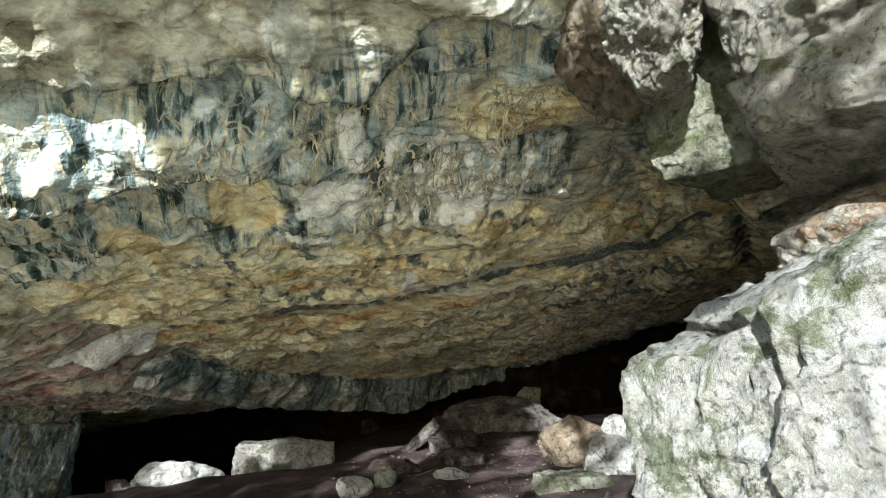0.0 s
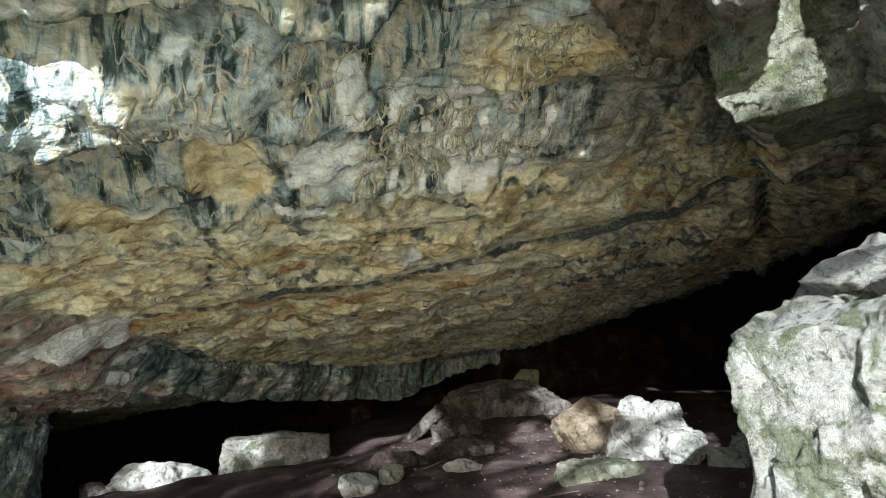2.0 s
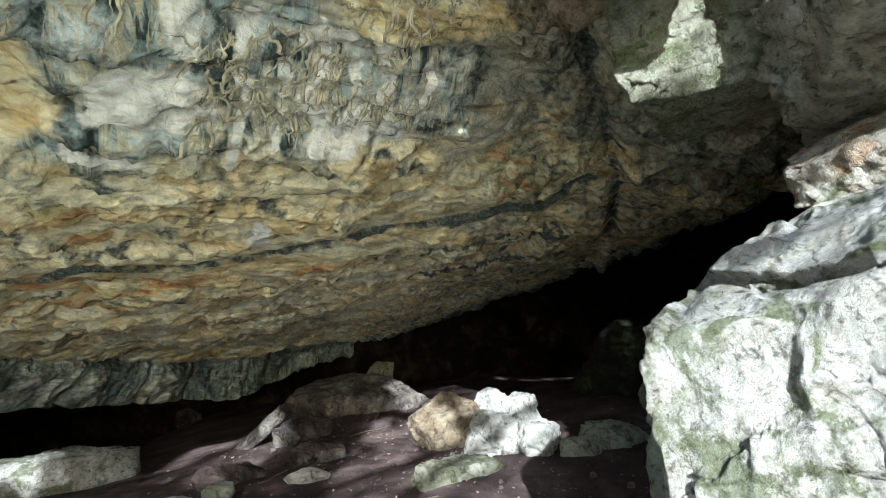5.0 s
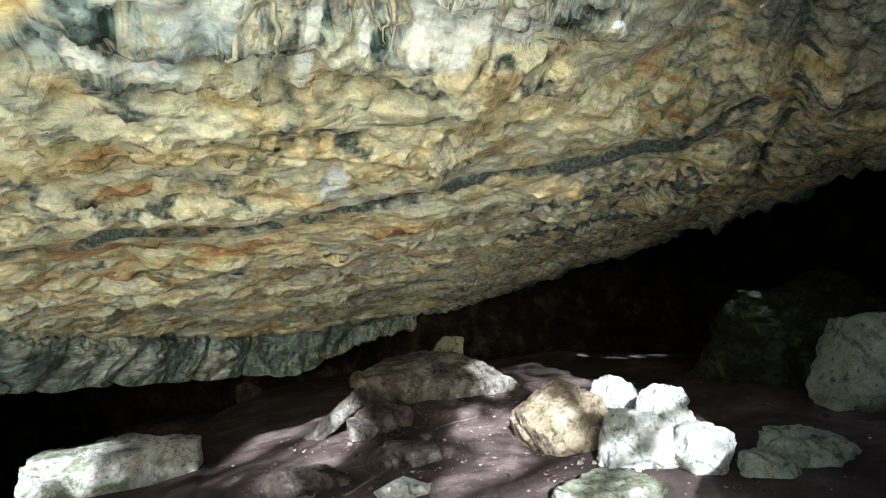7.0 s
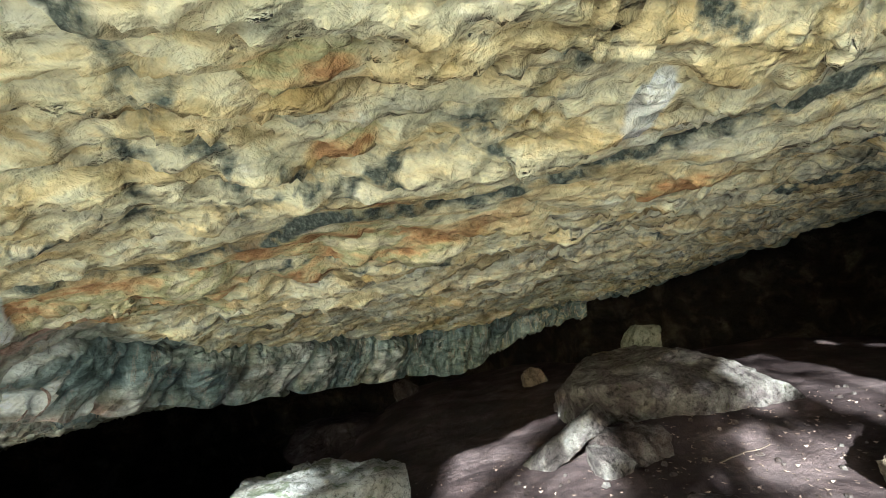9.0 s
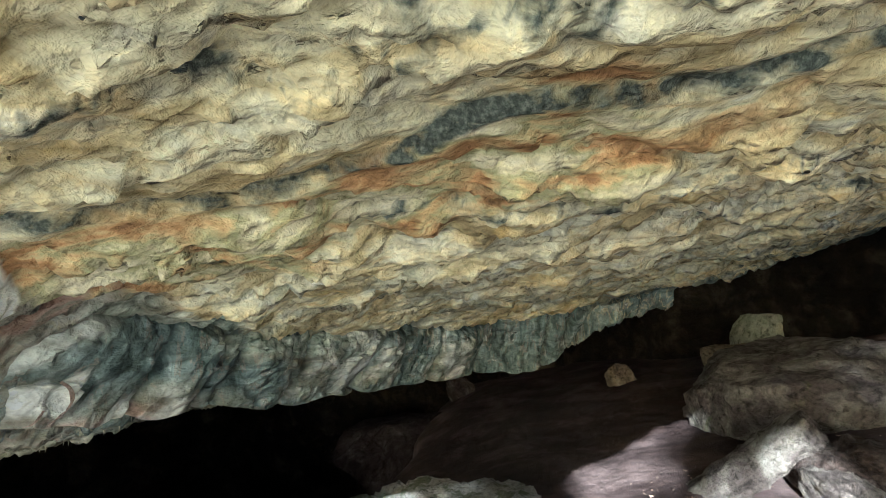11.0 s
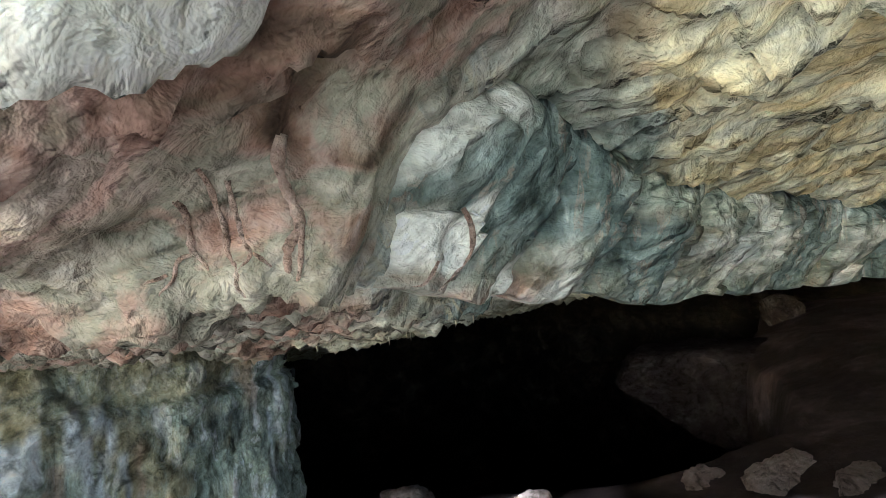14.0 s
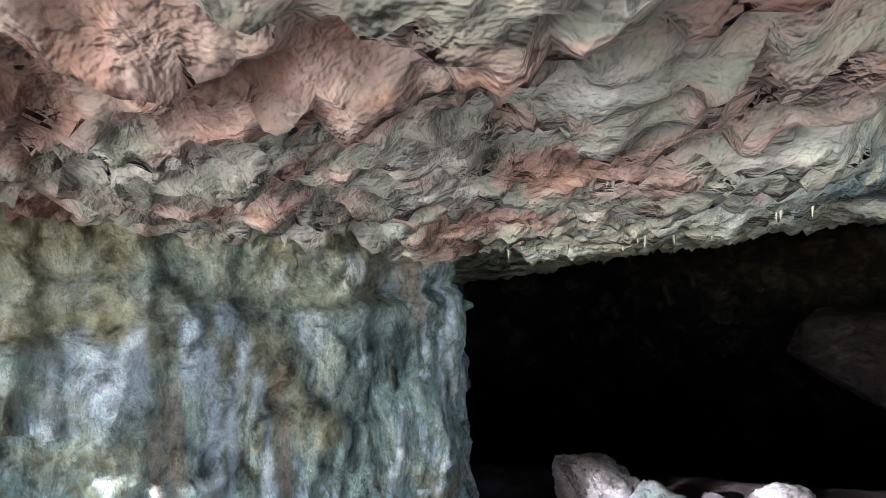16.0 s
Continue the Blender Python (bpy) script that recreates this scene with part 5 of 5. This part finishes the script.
# ---- calcite runs on the roof ----
def calcite(name, label, starts, heading, length, radius, seed, material):
    """Thin branching runs of calcite that hang along the rock's surface, one part each."""
    rnd = random.Random(seed)
    root = new(name)
    root.location = (*starts[0], float(roof_z(np.array([starts[0][0]]), np.array([starts[0][1]]))[0][0]))
    tagged(root, label, "flowstone")
    base = Vector(root.location)
    for sx, sy in starts:
        for branch in range(rnd.choice((1, 2, 2))):
            n = 16
            ang = heading + rnd.gauss(0, 0.35)
            ln = length * rnd.uniform(0.5, 1.2)
            px, py, pts = sx, sy, []
            for k in range(n):
                pts.append((px, py))
                ang += rnd.gauss(0, 0.85)
                ang += (heading - ang) * 0.2
                px, py = px + math.cos(ang) * ln / n, py + math.sin(ang) * ln / n
            a = np.array(pts)
            zz = roof_z(a[:, 0], a[:, 1])[0]
            verts, faces = [], []
            for k in range(n):
                f = k / (n - 1)
                r = radius * (0.55 + 0.6 * math.sin(math.pi * min(1, f * 1.15)) + 0.25 * rnd.random()) * (1 - 0.75 * f ** 4)
                u = Vector((a[min(k + 1, n - 1)] - a[max(k - 1, 0)]).tolist() + [float(zz[min(k + 1, n - 1)] - zz[max(k - 1, 0)])]).normalized()
                side = u.cross(Vector((0, 0, 1)))
                side = side.normalized() if side.length > 1e-3 else Vector((1, 0, 0))
                up = side.cross(u)
                c = Vector((a[k, 0], a[k, 1], float(zz[k]) + 0.2 * r)) - base
                verts += [c + (side * math.cos(q * math.tau / 6) + up * 0.55 * math.sin(q * math.tau / 6)) * r for q in range(6)]
                if k:
                    o = 6 * (k - 1)
                    faces += [(o + q, o + (q + 1) % 6, o + 6 + (q + 1) % 6, o + 6 + q) for q in range(6)]
            ob = new("run", mesh_of("run", np.array([tuple(v) for v in verts]), faces, material))
            ob.parent = root
    return root


rr = random.Random(77)
calcite("calcite_runs", "cream branching calcite runs on the blue-grey roof", [(rr.uniform(-1.0, 0.9), rr.uniform(3.6, 4.7)) for _ in range(105)], radians(98), 0.42, 0.014, 5, CALCITE)
calcite("calcite_runs", "thin cream calcite runs below the sunlit brow", [(rr.uniform(-2.8, -1.2), rr.uniform(3.4, 3.9)) for _ in range(34)], radians(75), 0.36, 0.012, 6, CALCITE)


def build_root_runs():
    """Root-like runs of rosy flowstone that cling to the low hem: stations and widths, laid on the rock."""
    tree = []
    for ob in shell:
        co = np.empty(len(ob.data.vertices) * 3)
        ob.data.vertices.foreach_get("co", co)
        co = co.reshape(-1, 3)
        near = (co[:, 0] > -5.9) & (co[:, 0] < -4.5) & (co[:, 1] > 7.0) & (co[:, 1] < 9.0)
        tree.append(co[near])
    cloud = np.concatenate(tree)
    root = new("flowstone_runs")
    root.location = (-5.3, 7.6, 1.45)
    tagged(root, "pinkish root-like flowstone runs clinging to the low roof", "flowstone")
    base, rnd = Vector(root.location), random.Random(31)
    for path, wide in (
            ([(-5.25, 7.5, 1.62), (-5.27, 7.56, 1.54), (-5.3, 7.58, 1.47), (-5.31, 7.61, 1.43), (-5.3, 7.64, 1.4), (-5.32, 7.65, 1.36), (-5.32, 7.7, 1.32), (-5.31, 7.75, 1.29)], 0.014),
            ([(-5.23, 7.56, 1.6), (-5.25, 7.59, 1.54), (-5.27, 7.62, 1.48), (-5.27, 7.66, 1.43), (-5.29, 7.67, 1.41), (-5.31, 7.65, 1.39)], 0.012),
            ([(-5.13, 7.62, 1.72), (-5.14, 7.66, 1.65), (-5.16, 7.69, 1.59), (-5.16, 7.73, 1.54), (-5.2, 7.74, 1.48), (-5.22, 7.74, 1.44), (-5.24, 7.76, 1.4), (-5.27, 7.8, 1.3)], 0.026),
            ([(-5.16, 7.73, 1.54), (-5.18, 7.76, 1.47), (-5.21, 7.79, 1.4), (-5.25, 7.79, 1.34)], 0.014),
            ([(-5.27, 7.66, 1.43), (-5.26, 7.69, 1.42), (-5.24, 7.75, 1.4)], 0.01),
            ([(-5.32, 7.49, 1.52), (-5.34, 7.52, 1.46), (-5.36, 7.53, 1.41), (-5.37, 7.56, 1.37)], 0.018),
            ([(-5.37, 7.54, 1.4), (-5.39, 7.52, 1.38), (-5.41, 7.53, 1.33), (-5.45, 7.52, 1.28)], 0.01),
            ([(-5.41, 7.53, 1.34), (-5.44, 7.49, 1.33), (-5.46, 7.47, 1.31)], 0.008),
            ([(-4.85, 8.24, 1.55), (-4.86, 8.33, 1.45), (-4.9, 8.38, 1.34), (-5.0, 8.35, 1.22)], 0.02),
            ([(-4.96, 8.25, 1.37), (-5.01, 8.24, 1.31), (-5.06, 8.19, 1.26)], 0.014)):
        fine = []
        for p, q in zip(path[:-1], path[1:]):
            fine += [Vector(p).lerp(Vector(q), k / 4) for k in range(4)]
        fine.append(Vector(path[-1]))
        laid_on = []
        for p in fine:
            near = np.argsort(((cloud - np.array(p)) ** 2).sum(1))[:6]
            laid_on.append(Vector(cloud[near].mean(0).tolist()))
        for _ in range(2):
            laid_on = [laid_on[0]] + [(laid_on[k - 1] + 2 * laid_on[k] + laid_on[k + 1]) / 4 for k in range(1, len(laid_on) - 1)] + [laid_on[-1]]
        verts, faces, last = [], [], len(laid_on) - 1
        for k, c in enumerate(laid_on):
            u = (laid_on[min(k + 1, last)] - laid_on[max(k - 1, 0)]).normalized()
            side = u.cross(Vector((0.6, -0.6, -0.5))).normalized()
            up = side.cross(u)
            rad = 0.6 * wide * (0.7 + 0.6 * rnd.random()) * (1 - 0.7 * (k / last) ** 3)
            verts += [tuple(c - base + (side * math.cos(q * math.tau / 8) + up * 0.5 * math.sin(q * math.tau / 8)) * rad) for q in range(8)]
            if k:
                o = 8 * (k - 1)
                faces += [(o + q, o + (q + 1) % 8, o + 8 + (q + 1) % 8, o + 8 + q) for q in range(8)]
        new("run", mesh_of("run", np.array(verts), faces, ROSE)).parent = root


build_root_runs()


# ---- litter on the floor ----
def build_litter():
    rnd = random.Random(9)
    for name, count, material, label, lo, hi in (("leaf_litter", 1500, LITTER, "dry brown and pale fallen leaves on the mud", 0.008, 0.026), ("pebbles", 170, DARK, "small muddy pebbles pressed into the floor", 0.012, 0.045)):
        xs = np.array([rnd.gauss(1.2, 1.5) for _ in range(count)])
        ys = np.array([rnd.uniform(4.2, 9.5) for _ in range(count)])
        zs = floor_z(xs, ys)
        verts, faces = [], []
        for x, y, z in zip(xs, ys, zs):
            r, a, n = rnd.uniform(lo, hi), rnd.uniform(0, math.tau), len(verts)
            ux, uy = math.cos(a), math.sin(a)
            if name == "pebbles":
                h = r * rnd.uniform(0.5, 0.9)
                ring = [(x + r * rnd.uniform(0.7, 1.2) * math.cos(a + k * math.tau / 5), y + r * rnd.uniform(0.7, 1.2) * math.sin(a + k * math.tau / 5)) for k in range(5)]
                verts += [(*q, z - 0.01) for q in ring] + [(x + (q[0] - x) * 0.6, y + (q[1] - y) * 0.6, z + h) for q in ring]
                faces += [(n + k, n + (k + 1) % 5, n + 5 + (k + 1) % 5, n + 5 + k) for k in range(5)] + [tuple(n + 5 + k for k in range(5))]
            else:
                c = rnd.uniform(0.004, 0.02)
                verts += [(x - ux * r, y - uy * r, z + c), (x + uy * r * 0.5, y - ux * r * 0.5, z + 0.006), (x + ux * r, y + uy * r, z + c * 1.4), (x - uy * r * 0.5, y + ux * r * 0.5, z + c)]
                faces.append((n, n + 1, n + 2, n + 3))
        tagged(new(name, mesh_of(name, np.array(verts), faces, material, True)), label, "litter" if name != "pebbles" else "pebbles", kind="stuff")


build_litter()


# ---- small things ----
def build_stick(x, y, turn, length, r):
    rnd = random.Random(int(turn * 7))
    verts, faces = [], []
    for k in range(9):
        f = k / 8 - 0.5
        px, py = x + math.cos(radians(turn)) * f * length, y + math.sin(radians(turn)) * f * length
        c = (px + rnd.uniform(-1, 1) * 0.012, py + rnd.uniform(-1, 1) * 0.012, fz(px, py) + r * 0.9)
        rr_ = r * (1 - 0.5 * (f + 0.5))
        verts += [(c[0] - math.sin(radians(turn)) * rr_ * math.cos(q * math.tau / 6), c[1] + math.cos(radians(turn)) * rr_ * math.cos(q * math.tau / 6), c[2] + rr_ * math.sin(q * math.tau / 6)) for q in range(6)]
        if k:
            o = 6 * (k - 1)
            faces += [(o + q, o + (q + 1) % 6, o + 6 + (q + 1) % 6, o + 6 + q) for q in range(6)]
    return tagged(new("stick", mesh_of("stick", np.array(verts), faces, BARK)), "thin dead brown stick lying on the mud", "stick")


for px, py, turn, ln, r in ((-0.02, 7.0, 40, 0.7, 0.009), (0.9, 5.4, 160, 0.5, 0.007), (1.1, 8.3, 15, 0.6, 0.008), (2.9, 6.6, 70, 0.45, 0.007)):
    build_stick(px, py, turn, ln, r)


def build_teeth():
    """Small drips in a fringe along the inner edge of the low roof."""
    rnd = random.Random(12)
    fringe = new("stalactite_fringe")
    fringe.location = (-5.6, 9.35, 1.0)
    tagged(fringe, "fringe of tiny pale stalactites under the low roof", "stalactites")
    for _ in range(34):
        x = rnd.uniform(-6.5, -4.9)
        y = 9.38 + rnd.uniform(-0.12, 0.05)
        z = float(roof_z(np.array([x]), np.array([y]))[0][0])
        r, h = rnd.uniform(0.005, 0.011), rnd.uniform(0.02, 0.06)
        ring = [(x + 5.6 + r * math.cos(q * math.tau / 6), y - 9.35 + r * math.sin(q * math.tau / 6), z - 1.0 + 0.02) for q in range(6)]
        mid_ = [(x + 5.6 + 0.55 * r * math.cos(q * math.tau / 6), y - 9.35 + 0.55 * r * math.sin(q * math.tau / 6), z - 1.0 - 0.5 * h) for q in range(6)]
        faces = [(q, (q + 1) % 6, 6 + (q + 1) % 6, 6 + q) for q in range(6)] + [(6 + q, 6 + (q + 1) % 6, 12) for q in range(6)]
        new("tooth", mesh_of("tooth", np.array(ring + mid_ + [(x + 5.6, y - 9.35, z - 1.0 - h)]), faces, CALCITE)).parent = fringe


build_teeth()
